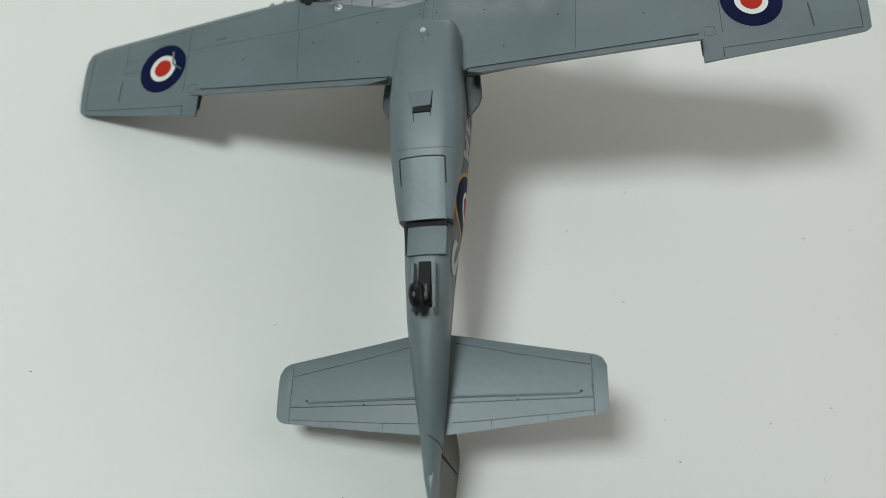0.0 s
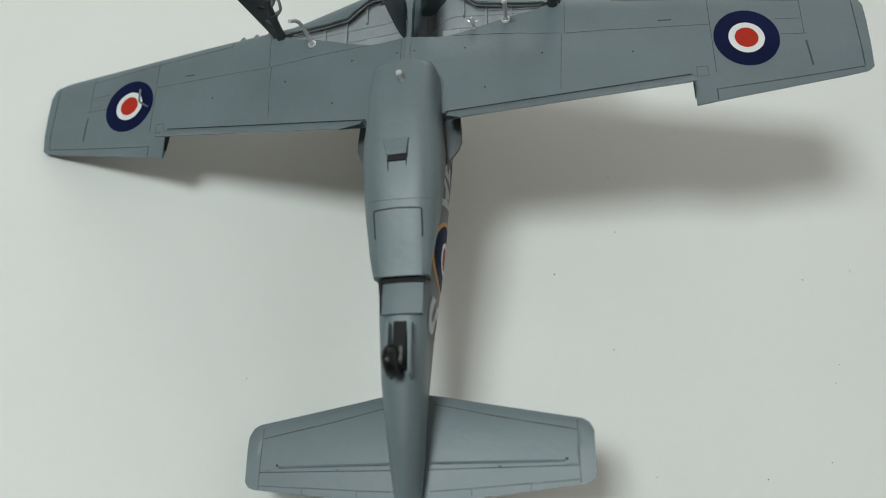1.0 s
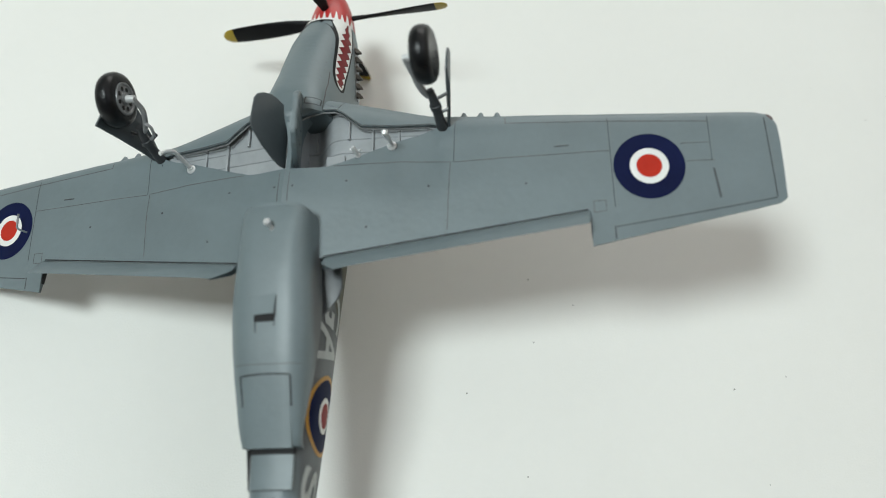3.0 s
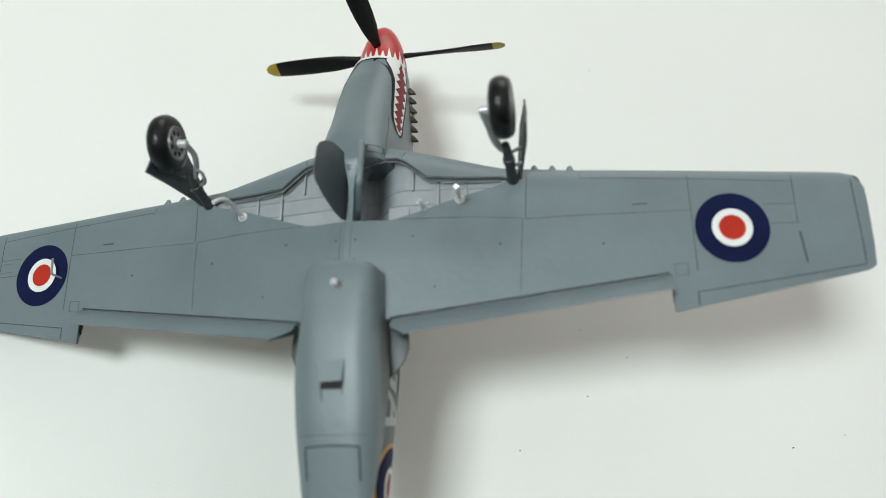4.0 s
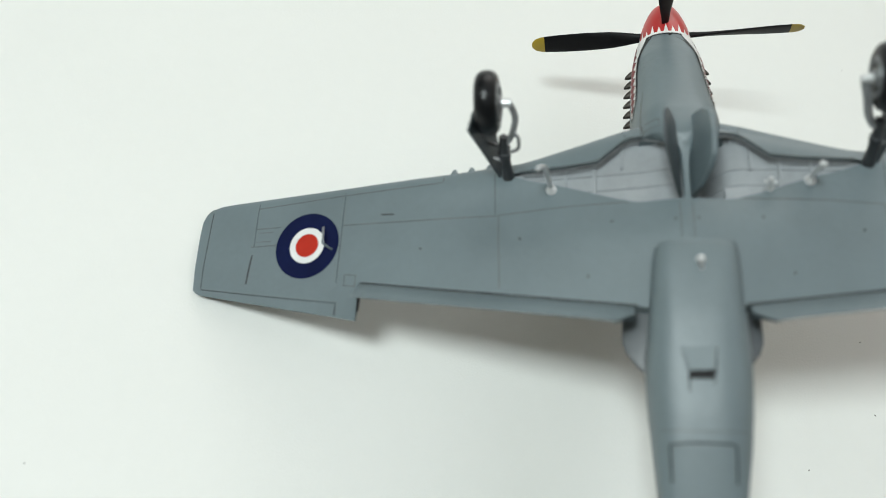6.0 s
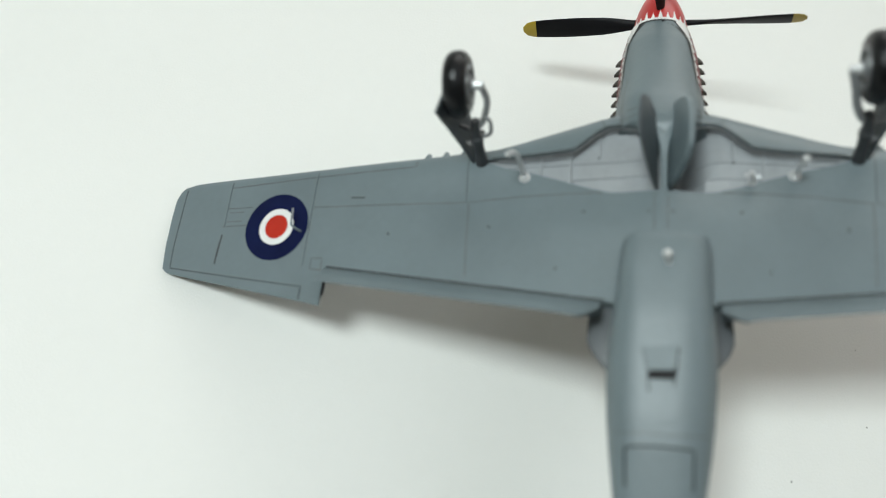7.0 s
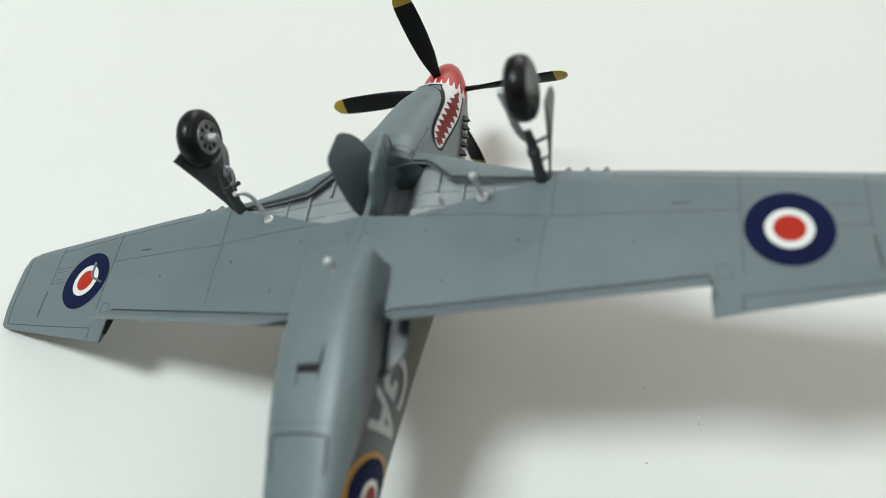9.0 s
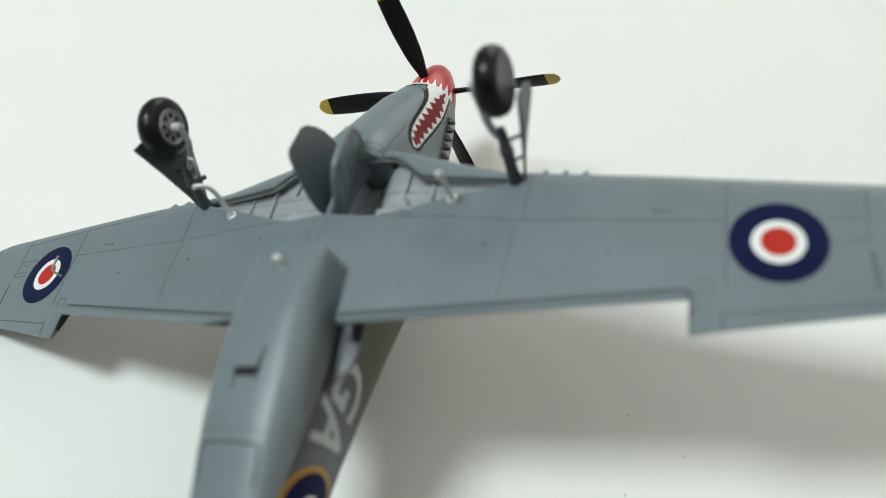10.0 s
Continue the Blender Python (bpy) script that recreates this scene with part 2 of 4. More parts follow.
# ---- the room, unseen, added to close the place and shape the light ----
FLOOR_Z, CEIL_Z, HALF = -0.75, 1.65, 2.0
bm = bmesh.new()
box(bm, (-HALF, -HALF, FLOOR_Z - 0.1), (HALF, HALF, FLOOR_Z))
thing("floor", bm, M_FLOOR, "plain carpeted floor of the room", "floor", kind="structure", smooth=False)
bm = bmesh.new()
for lo, hi in (((-HALF, FLOOR_Z), (HALF, 0.46)), ((-HALF, 1.44), (HALF, CEIL_Z)), ((-HALF, 0.46), (-0.45, 1.44)), ((1.35, 0.46), (HALF, 1.44))):
    box(bm, (lo[0], HALF, lo[1]), (hi[0], HALF + 0.12, hi[1]))
thing("wall_north", bm, M_WALL, "unseen white wall with an opening for the added fill lamp", "wall", kind="structure", smooth=False)
# added walls: the east one warms the shadows, the south one darkens them
for name, lo, hi, mat, label in (("wall_west", (-HALF - 0.12, -HALF, FLOOR_Z), (-HALF, HALF, CEIL_Z), M_WALL, "plain white painted room wall"),
                                 ("wall_east", (HALF, -HALF, FLOOR_Z), (HALF + 0.12, HALF, CEIL_Z), M_WALL_WARM, "unseen beige wall, added for warm bounce light"),
                                 ("wall_south", (-HALF, -HALF - 0.12, FLOOR_Z), (HALF, -HALF, CEIL_Z), M_WALL_DARK, "unseen dark brown wall, added to cut fill light")):
    bm = bmesh.new()
    box(bm, lo, hi)
    thing(name, bm, mat, label, "wall", kind="structure", smooth=False)
# the unseen ceiling, with openings for the key and the added east fill
bm = bmesh.new()
x = -HALF
for c, sx, sy in ((SKYLIGHT, 0.25, 0.185), (EAST_LIGHT, 0.68, 0.78)):
    box(bm, (x, -HALF, CEIL_Z), (c.x - sx, HALF, CEIL_Z + 0.1))
    box(bm, (c.x - sx, -HALF, CEIL_Z), (c.x + sx, c.y - sy, CEIL_Z + 0.1))
    box(bm, (c.x - sx, c.y + sy, CEIL_Z), (c.x + sx, HALF, CEIL_Z + 0.1))
    x = c.x + sx
box(bm, (x, -HALF, CEIL_Z), (HALF, HALF, CEIL_Z + 0.1))
thing("ceiling", bm, M_CEIL, "unseen white ceiling with openings for key and fill lamps", "ceiling", kind="structure", smooth=False)

# the table and the white card on it
table = tagged(new("table"), "wooden table under the white card", "table")
table.matrix_world = Matrix.Translation((0, 0, FLOOR_Z))
bm = bmesh.new()
box(bm, (-0.70, -0.60, 0.714), (0.70, 0.60, 0.749), 0.004)
part("tabletop", bm, M_WOOD, table)
bm = bmesh.new()
box(bm, (-0.03, -0.03, 0.0), (0.03, 0.03, 0.714), 0.004)
leg_mesh = finish("leg", bm, M_WOOD)
for sx_, sy_ in ((-1, -1), (1, -1), (1, 1), (-1, 1)):
    ob = new("leg", leg_mesh)
    ob.parent, ob.location = table, (0.62 * sx_, 0.52 * sy_, 0)
bm = bmesh.new()
box(bm, (-0.62, -0.54, -0.001), (0.62, 0.54, 0.0))
thing("card_sheet", bm, M_SHEET, "large white card sheet with faint grain, flat on a table", "card", smooth=False)

# ---- the model aircraft ----
plane = tagged(new("model_aircraft"), "grey fighter scale model lying belly up on white card", "model aircraft")
plane.matrix_world = LAY

# fuselage stations: y, half width, belly z, spine z, z of the widest line, squareness of the belly
STATIONS = np.array([
    (76.0, 7.2, -24.7, -40.8, -33.2, 2.3), (73.0, 7.9, -23.0, -42.0, -33.0, 2.3), (66.0, 8.8, -18.8, -43.5, -31.0, 2.5),
    (58.0, 9.4, -15.0, -44.5, -29.5, 2.55), (50.0, 9.8, -11.3, -45.5, -28.0, 2.5), (42.0, 9.9, -8.2, -46.3, -27.0, 3.3),
    (36.0, 9.7, -7.1, -47.0, -27.0, 4.0), (34.6, 9.7, -7.2, -47.2, -27.0, 4.0), (34.3, 9.7, -24.0, -47.3, -30.0, 2.8),
    (20.0, 9.7, -24.0, -46.0, -27.0, 2.8), (0.0, 9.5, -13.0, -42.0, -24.0, 2.6), (-10.0, 9.3, -11.6, -40.4, -23.0, 2.5),
    (-25.0, 8.9, -11.4, -38.2, -21.5, 2.4), (-40.0, 7.9, -11.8, -37.2, -20.8, 2.4), (-50.0, 6.9, -12.9, -37.0, -20.8, 2.6),
    (-58.0, 6.2, -13.4, -36.5, -20.5, 3.0), (-72.0, 5.3, -16.0, -36.5, -21.8, 2.6), (-85.0, 4.3, -21.0, -37.5, -27.0, 2.3),
    (-98.0, 2.9, -27.0, -38.5, -32.0, 2.0), (-108.0, 1.7, -31.5, -38.0, -34.6, 2.0), (-113.5, 0.7, -34.0, -37.0, -35.6, 2.0)])[::-1]
STATIONS[:, 2:5] -= 0.6 * np.clip((STATIONS[:, 0:1] - 40) / 16, 0, 1)


def station(y):
    return [float(np.interp(y, STATIONS[:, 0], STATIONS[:, k])) for k in range(1, 6)]


def top_e(y):
    return float(np.interp(y, (-60, -10, 20), (1.7, 1.85, 2.1)))


def shift(y):
    """The tail and the nose stand a little to starboard."""
    return float(np.interp(y, (-113, -98, -80, -52, 36, 48, 60), (-1.9, -1.3, -0.7, 0.0, 0.0, -0.5, -0.7)))


def section(y, n=72):
    w, zb, zt, zc, e = station(y)
    ring = []
    for k in range(n):
        a = 2 * math.pi * k / n
        c, s = math.cos(a), math.sin(a)
        p = e if s > 0 else top_e(y)
        x = shift(y) + w * math.copysign(abs(c) ** (2 / p), c)
        z = zc + ((zb - zc) if s > 0 else (zc - zt)) * math.copysign(abs(s) ** (2 / p), s)
        ring.append((x, y, z))
    return ring


def half_at(y, z):
    """The fuselage's half width at a height."""
    w, zb, zt, zc, e = station(y)
    r, p = ((z - zc) / (zb - zc), e) if z > zc else ((z - zc) / (zt - zc), top_e(y))
    return w * (1 - min(0.9995, max(0, r)) ** p) ** (1 / p)


def side_point(y, s, side=1, z0=-22.0, out=0.05):
    """The point of the fuselage's skin at s millimetres round its section towards the belly from the height z0."""
    w, zb, zt, zc, e = station(y)
    zs, xs = [], []
    for k in range(49):
        a = math.pi / 2 * (k / 48 * 1.6 - 0.6)
        c, sn = max(math.cos(a), 0), math.sin(a)
        p = e if sn > 0 else top_e(y)
        xs.append(w * c ** (2 / p))
        zs.append(zc + ((zb - zc) if sn > 0 else (zc - zt)) * math.copysign(abs(sn) ** (2 / p), sn))
    arc = np.concatenate([[0], np.cumsum(np.hypot(np.diff(xs), np.diff(zs)))])
    s0 = float(np.interp(z0, zs, arc))
    t = s0 + s
    x, z = float(np.interp(t, arc, xs)), float(np.interp(t, arc, zs))
    x2, z2 = float(np.interp(t + 0.4, arc, xs)), float(np.interp(t + 0.4, arc, zs))
    x1, z1 = float(np.interp(t - 0.4, arc, xs)), float(np.interp(t - 0.4, arc, zs))
    nx, nz = z2 - z1, -(x2 - x1)
    ln = math.hypot(nx, nz) or 1
    return (shift(y) + side * (x + nx / ln * out), y, z + nz / ln * out)


ys = sorted(set(list(np.arange(-112, 76, 3.0)) + list(STATIONS[:, 0])), reverse=True)
fuselage = part("fuselage", loft([section(y) for y in ys]), M_CAMO, plane, "grey belly with dark grey and green camouflaged sides")

# wing planform by distance from the centre line
LE_X = (0, 9, 13, 24, 35.5, 52, 82, 108, 112, 114.5, 116.1, 116.8, 117.0)
LE_Y = (40.8, 40.0, 39.2, 36.2, 33.1, 31.5, 30.2, 29.3, 29.0, 28.3, 26.8, 25.0, 21.5)
WELL_X = (0, 2, 5, 8, 11, 12.5, 15, 18, 25, 35, 37.5)
WELL_FRONT = (31.6, 32.2, 33.8, 35.0, 35.1, 34.4, 32.3, 29.8, 29.4, 29.5, 29.2)
REAR_X = (0, 8, 10.5, 12.5, 14.2, 17.3, 22, 28, 33.5, 37.5)
WELL_REAR = (18.5, 18.7, 18.9, 19.7, 20.2, 21.4, 23.2, 25.3, 26.9, 28.6)


def lead(x):
    back = float(np.interp(-x if x < 0 else x * 0.999, (0, 8, 16, 28, 38), (0, 0.6, 0.7, 0.4, 0.0))) * (1.0 if x < 0 else 0.1)
    return float(np.interp(abs(x), LE_X, LE_Y)) - back


def hinge(x):
    return -6.75 + 0.158 * abs(x)


def trail(x):
    x = abs(x)
    return hinge(x) if x < 72.6 else -3.9 + (x - 73) * 0.2253 + (max(0, x - 115) ** 2) * 0.22


def depth(x):
    return float(np.interp(abs(x), (0, 40, 108, 114, 117), (7.6, 6.0, 3.2, 2.6, 0.8)))


def nose_drop(x):
    """How far the leading edge lies above the flat of the lower skin."""
    return float(np.interp(abs(x), (0, 12, 35, 60, 108, 114, 117), (6.0, 5.6, 3.6, 2.2, 1.2, 0.95, 0.3)))


def under(x, y):
    """Height of the wing's lower skin."""
    x = abs(x)
    drop = nose_drop(x)
    r = min(1.0, max(0.0, (lead(x) - y) / (1.2 * drop + 3)))
    z = -8.1 - 0.1535 * x + 0.065 * y - drop * (1 - math.sqrt(max(0.0, 1 - (1 - r) ** 2)))
    # towards the leading edge the inner wing's skin curves away
    f = min(1.0, max(0.0, (y - 10) / 13))
    z -= float(np.interp(x, (0, 8, 32, 52, 80), (1.6, 2.1, 1.9, 0.5, 0.0))) * f * f * (3 - 2 * f)
    if x > 73:
        z -= 1.1 * (x - 73) / 43 * max(0, min(1, (12 - y) / 8))
    return z


def upper(x, y):
    d, c = depth(x), lead(x) - trail(x)
    u = min(1, max(0, (lead(x) - y) / max(c, 1)))
    top = -8.1 - 0.1535 * abs(x) + 0.065 * y - nose_drop(x)
    thick = 0.64 * d * (math.sqrt(u) * 1.55 * (1 - u) ** 0.7 if u > 0 else 0) + 0.36 * d * -u * 0.8
    return min(top - thick, under(x, y) - 0.35)


def aileron_line(x):
    return float(np.interp(abs(x), (78.2, 90, 114.8), (0.6, 2.6, 6.9)))


def wing_edge(x):
    """The fixed wing's rear edge: the aileron's hinge line where there is one."""
    return aileron_line(x) if 78.0 < abs(x) < 114.7 else trail(x)


def aileron(s):
    bm = bmesh.new()
    rows = []
    for x in [78.02] + list(np.arange(80, 114, 2.0)) + [114.68]:
        a, b = aileron_line(x), trail(x)
        ys = [a + (b - a) * k / 5 for k in range(6)]
        rows.append([(s * x, y, under(x, y)) for y in ys] + [(s * x, y, upper(x, y)) for y in ys[::-1]])
    return loft(rows, bm=bm)


def wing_side(s):
    bm = bmesh.new()
    xs = sorted(set([0.0, 3, 6, 8, 10, 11, 12, 13, 14, 15, 16, 17, 18, 19, 20, 22, 24, 26, 28, 30, 32, 33.5, 35, 36.2, 37.5, 38.4] + list(np.arange(40, 72, 2.0)) +
                    [72.5, 72.6, 77.98, 78.02] + list(np.arange(74, 112, 2.0)) + [112, 113.5, 114.5, 114.68, 114.72, 115.4, 116.3, 116.8, 117.0]))

    def strip(xa, y0, y1, height, n, power=1.0):
        rows = []
        for x in xa:
            a, b = y0(x), y1(x)
            rows.append([bm.verts.new(at(s * x, a + (b - a) * (k / n) ** power, height(x, a + (b - a) * (k / n) ** power))) for k in range(n + 1)])
        for p, q in zip(rows, rows[1:]):
            for k in range(n):
                bm.faces.new((p[k], p[k + 1], q[k + 1], q[k]))

    well_f = lambda x: float(np.interp(x, WELL_X, WELL_FRONT))
    well_r = lambda x: float(np.interp(x, REAR_X, WELL_REAR))
    inner, outer = [x for x in xs if x <= 37.5], [x for x in xs if x >= 37.5]
    strip(inner, lead, well_f, under, 7, 1.6)
    strip(inner, well_r, trail, under, 8)
    strip(outer, lead, wing_edge, under, 26, 1.3)
    strip([x for x in xs if x >= (10 if s > 0 else 0)], lead, wing_edge, upper, 12, 1.6)
    # the skin turns in along the well's edge
    deep = lambda f: (lambda x, y: under(x, y) - (0.9 if f else 0.6))
    for f, edge in ((1, well_f), (0, well_r)):
        prev = None
        for x in inner:
            y = edge(x)
            p = (bm.verts.new(at(s * x, y, under(x, y))), bm.verts.new(at(s * x, y + (0.05 if f else -0.05), deep(f)(x, y))))
            if prev:
                bm.faces.new((prev[0], prev[1], p[1], p[0]))
            prev = p
    # the rear edge, closed
    prev = None
    for x in xs:
        y = wing_edge(x)
        p = (bm.verts.new(at(s * x, y, under(x, y))), bm.verts.new(at(s * x, y, upper(x, y))))
        if prev:
            bm.faces.new((prev[0], prev[1], p[1], p[0]))
        prev = p
    bmesh.ops.remove_doubles(bm, verts=bm.verts, dist=0.00001)
    return bm


def strip_line(parent, pts, width=0.17, mat=None, rise=0.045, surface=None, name="panel_line"):
    """A thin engraved line, filled with dark wash, along points on a skin."""
    surface = surface or (lambda x, y: under(x, y))
    bm = bmesh.new()
    dense = []
    for (xa, ya), (xb, yb) in zip(pts, pts[1:]):
        n = max(1, int(math.hypot(xb - xa, yb - ya) / 0.8))
        dense += [(xa + (xb - xa) * k / n, ya + (yb - ya) * k / n) for k in range(n)]
    dense.append(pts[-1])
    prev = None
    for i, (x, y) in enumerate(dense):
        (xa, ya), (xb, yb) = dense[max(i - 1, 0)], dense[min(i + 1, len(dense) - 1)]
        ln = math.hypot(xb - xa, yb - ya) or 1.0
        px, py = -(yb - ya) / ln * width / 2, (xb - xa) / ln * width / 2
        row = [bm.verts.new(at(x + a * px, y + a * py, surface(x + a * px, y + a * py) + h)) for a, h in ((-1, -0.03), (-0.7, rise), (0.7, rise), (1, -0.03))]
        if prev:
            for k in range(3):
                bm.faces.new((prev[k], prev[k + 1], row[k + 1], row[k]))
        prev = row
    return part(name, bm, mat or M_LINE, parent)


def ring_decal(parent, name, mat, r0, r1, place, n=48, rows=4):
    """A flat ring or disc of paint; place(u, v) gives its point on the skin."""
    bm = bmesh.new()
    prev = None
    for k in range(rows + 1):
        r = r0 + (r1 - r0) * k / rows
        row = [bm.verts.new(at(*place(r * math.cos(a), r * math.sin(a)))) for a in [2 * math.pi * j / n for j in range(n)]] if r > 0.01 else None
        if prev:
            for j in range(n):
                bm.faces.new((prev[j], prev[(j + 1) % n], row[(j + 1) % n], row[j]))
        elif k == 1:
            c = bm.verts.new(at(*place(0, 0)))
            for j in range(n):
                bm.faces.new((c, row[j], row[(j + 1) % n]))
        prev = row
    return part(name, bm, mat, parent)


def rod_disc(parent, x, y, r, mat, name="rivet"):
    z = under(x, y)
    return part(name, turned([(-0.1, r), (0.03, r), (0.05, r * 0.6), (0.05, 0.0)], (x, y, z), (0, 0, 1), 10), mat, parent)


for s, side in ((1, "port"), (-1, "starboard")):
    wing = part("wing", wing_side(s), M_GREY, plane, "sea grey wing underside with fine dark panel lines")
    part("aileron", aileron(s), M_GREY, wing)
    # roundel
    c0 = (86.7, 15.5)
    for nm, mt, r0, r1, up in (("roundel_blue", M_DECAL_BLUE, 4.3, 8.25, 0.05), ("roundel_white", M_DECAL_WHITE, 2.8, 4.5, 0.07), ("roundel_red", M_DECAL_RED, 0.0, 2.95, 0.09)):
        ring_decal(wing, nm, mt, r0, r1, lambda u, v: (s * (c0[0] + u), c0[1] + v, under(c0[0] + u, c0[1] + v) + up))
    wing_skin = draped(wing, under)
    L = lambda pts, **k: strip_line(wing, [(s * x, y) for x, y in pts], **{"surface": wing_skin, "rise": 0.05, **k})
    L([(41.3, 29.5), (40.9, 18.6)], mat=M_LINE)
    L([(40.2, 18.6), (39.4, 1.0)], mat=M_LINE_BROWN)
    L([(41.0, 18.6), (60, 19.2), (77.6, 19.8)], mat=M_LINE_BROWN)
    L([(77.8, 28.6), (78.2, 5.4)], width=0.2, mat=M_LINE)
    L([(11.8, 19.0), (20, 19.3), (29, 19.4), (40.2, 18.7)], width=0.16, mat=M_LINE_BROWN)
    L([(53.5, 30.0), (53.5, 28.4), (78, 27.6), (101, 26.6)], width=0.18, mat=M_LINE_BROWN)
    L([(101, 28.2), (101.1, 16.4)], width=0.2)
    L([(101.3, 14.4), (102.2, 7.2)], width=0.55)
    L([(94.3, 21.0), (101.1, 21.1)], width=0.16, mat=M_LINE_BROWN)
    L([(95.2, 16.4), (101.8, 16.5)], width=0.16, mat=M_LINE_BROWN)
    if s < 0:
        L([(96.4, 19.9), (100.4, 20.0)], width=0.13, mat=M_LINE_BROWN)
        L([(96.6, 17.6), (100.6, 17.7)], width=0.13, mat=M_LINE_BROWN)
    rivet_rows(wing, [((s * a, hinge(a) + g), (s * b, hinge(b) + g)) for a, b, g in ((11, 39, 1.0), (40.5, 71, 1.0))]
               + [((s * 39.0, 2.0), (s * 39.8, 17.5)), ((s * 41.6, 19.5), (s * 41.9, 29.0)), ((s * 79.0, 6.0), (s * 78.6, 27.0))], wing_skin, radius=0.085)
    L([(114.0, 27.0), (114.8, 7.2)], width=0.3)
    L([(78.2, 0.6), (90, 2.6), (114.8, 6.9)], width=0.28)
    L([(77.9, 0.8), (77.9, -2.4)], width=0.35)
    L([(12.8, 38.0), (11.8, 35.4)], width=0.2)
    L([(65.0, 21.4), (68.4, 21.6)], width=0.4)
    q = ((73.4, 4.2), (76.2, 4.6), (76.2, 7.2), (73.4, 7.0), (73.4, 4.2))
    L(q, width=0.16, mat=M_LINE_BROWN)
    L([(72.0, hinge(72) + 0.3), (40, hinge(40) + 0.25), (10.5, hinge(10.5) + 0.25)], width=0.38, mat=M_RECESS_SHADE, name="flap_gap")
    for x, y in ((35.1, 12.2), (20.4, 2.2), (15.3, 14.4), (58.0, 12.0)):
        rod_disc(wing, s * x, y, 0.3, M_LINE)
    # flap, lowered
    ang = radians(47)
    rings = []
    for x in (72.5, 60, 50, 40, 30, 20, 14.0, 11.2):
        ch = (7.9 if s > 0 else 7.6) + (72 - x) / 60.8 * 0.4
        y0, z0 = hinge(x) - 0.1, under(x, hinge(x)) - 0.25
        ring = []
        for u, v in ((0, 0), (0.1, 0.35), (0.5, 0.15), (0.97, 0.0), (1.0, -0.12), (0.97, -0.25), (0.5, -1.0), (0.1, -1.3), (0, -0.9)):
            a, b = u * ch, v
            xx = x + max(0.0, 15.5 - x) * max(0.0, u - 0.5) * 2
            ring.append((s * xx, y0 - a * math.cos(ang) + b * math.sin(ang), z0 + a * math.sin(ang) + b * math.cos(ang)))
        rings.append(ring)
    part("flap", loft(rings), M_GREY, plane, "lowered landing flap")
    # guns in the leading edge
    for x in (43.0, 47.2, 51.3):
        y, z = lead(x), under(x, lead(x)) + 0.1
        part("gun_muzzle", turned([(-1.5, 1.15), (-0.2, 1.0), (0.4, 0.7), (0.9, 0.48), (1.0, 0.35), (0.9, 0.22), (0.4, 0.2)], (s * x, y, z), (0, 1, 0.0), 12), M_GREY, wing)
    # end rib of the flap's bay, dark, and the navigation light in the wing tip
    zr = under(72.6, 2.0)
    part("flap_bay_rib", plate([(s * 72.5, 4.0, zr - 0.15), (s * 72.5, -1.6, zr - 0.55), (s * 72.5, -1.4, zr - 1.5), (s * 72.5, 4.0, zr - 2.2)], (-s, 0, 0), 0.12), M_RECESS_SHADE, wing, smooth=False)
    rings = []
    for k in range(7):
        a = math.pi * k / 6
        c, q = Vector((s * (114.6 + 1.5 * (1 - math.cos(a)) / 2), 28.1 - 1.7 * (1 - math.cos(a)) / 2, 0)), 0.06 + 0.42 * math.sin(a)
        z = under(114.4, 26.0) - 0.55
        rings.append([(c.x + q * 0.7 * math.cos(b), c.y + q * 0.7 * math.cos(b), z + q * 0.8 * math.sin(b)) for b in [2 * math.pi * j / 10 for j in range(10)]])
    part("navigation_light", loft(rings), M_NAV_RED if s > 0 else M_NAV_PALE, wing, "small dull red lamp in the wing tip" if s > 0 else "small pale lamp in the wing tip")
    # wing root fillet behind the flap
    rings = []
    for y, wdt, th in ((-3.0, 13.4, 2.0), (-8.0, 13.8, 1.6), (-11.0, 13.9, 1.3), (-13.5, 13.0, 1.0), (-16.0, 11.0, 0.8), (-18.0, 9.0, 0.4)):
        z = -14.6 - (-3 - y) * 0.05
        rings.append([(s * 7.0, y, z + th), (s * (wdt - 1.5), y, z + th * 0.4), (s * (wdt - 0.2), y, z + 0.1), (s * wdt, y, z - 0.4), (s * (wdt - 0.6), y, z - 0.8), (s * 7.0, y, z - th * 1.6)])
    part("wing_fillet", loft(rings), M_CAMO, plane)

# ---- wheel wells ----
well = part("wheel_well", bmesh.new(), M_WELL, plane, "light grey wheel well with ribs")
bm = bmesh.new()
rows = []
for x in sorted(list(np.linspace(-37.4, 37.4, 41)) + [1.3, 2.5, 4.7, 6.6, 8.4, 10.3, 12.2]):
    yf, yr = float(np.interp(abs(x), WELL_X, WELL_FRONT)) + 1.2, float(np.interp(abs(x), REAR_X, WELL_REAR)) - 0.6
    top = under(x, 24) - 0.75
    # extra depth added beside the keel to port, to darken the floor there
    shade_hollow = (x > 0) * float(np.interp(x, (0, 3.5, 5.5, 7.5, 9.5, 12.0), (1, 1, 0.8, 0.42, 0.13, 0)))
    d, y1, y2 = 3.6 - abs(x) * 0.04 + 7.5 * shade_hollow, min(28.0, yf - 1.0), max(24.3, yr + 0.4)
    yf += 2.6 * shade_hollow
    rows.append([(x, yf, top + 0.2), (x, yf, top - d + 1.1), (x, (yf + y1) / 2, top - d + 0.8), (x, y1, top - d + 0.9), (x, y1 - 0.2, top - d + 0.62), (x, y2, top - d + 0.6), (x, y2 - 0.2, top - d + 0.3), (x, yr, top - d + 0.3), (x, yr, top + 0.1)])
loft(rows, close=False, bm=bm)
well.data = finish("wheel_well", bm, M_WELL)
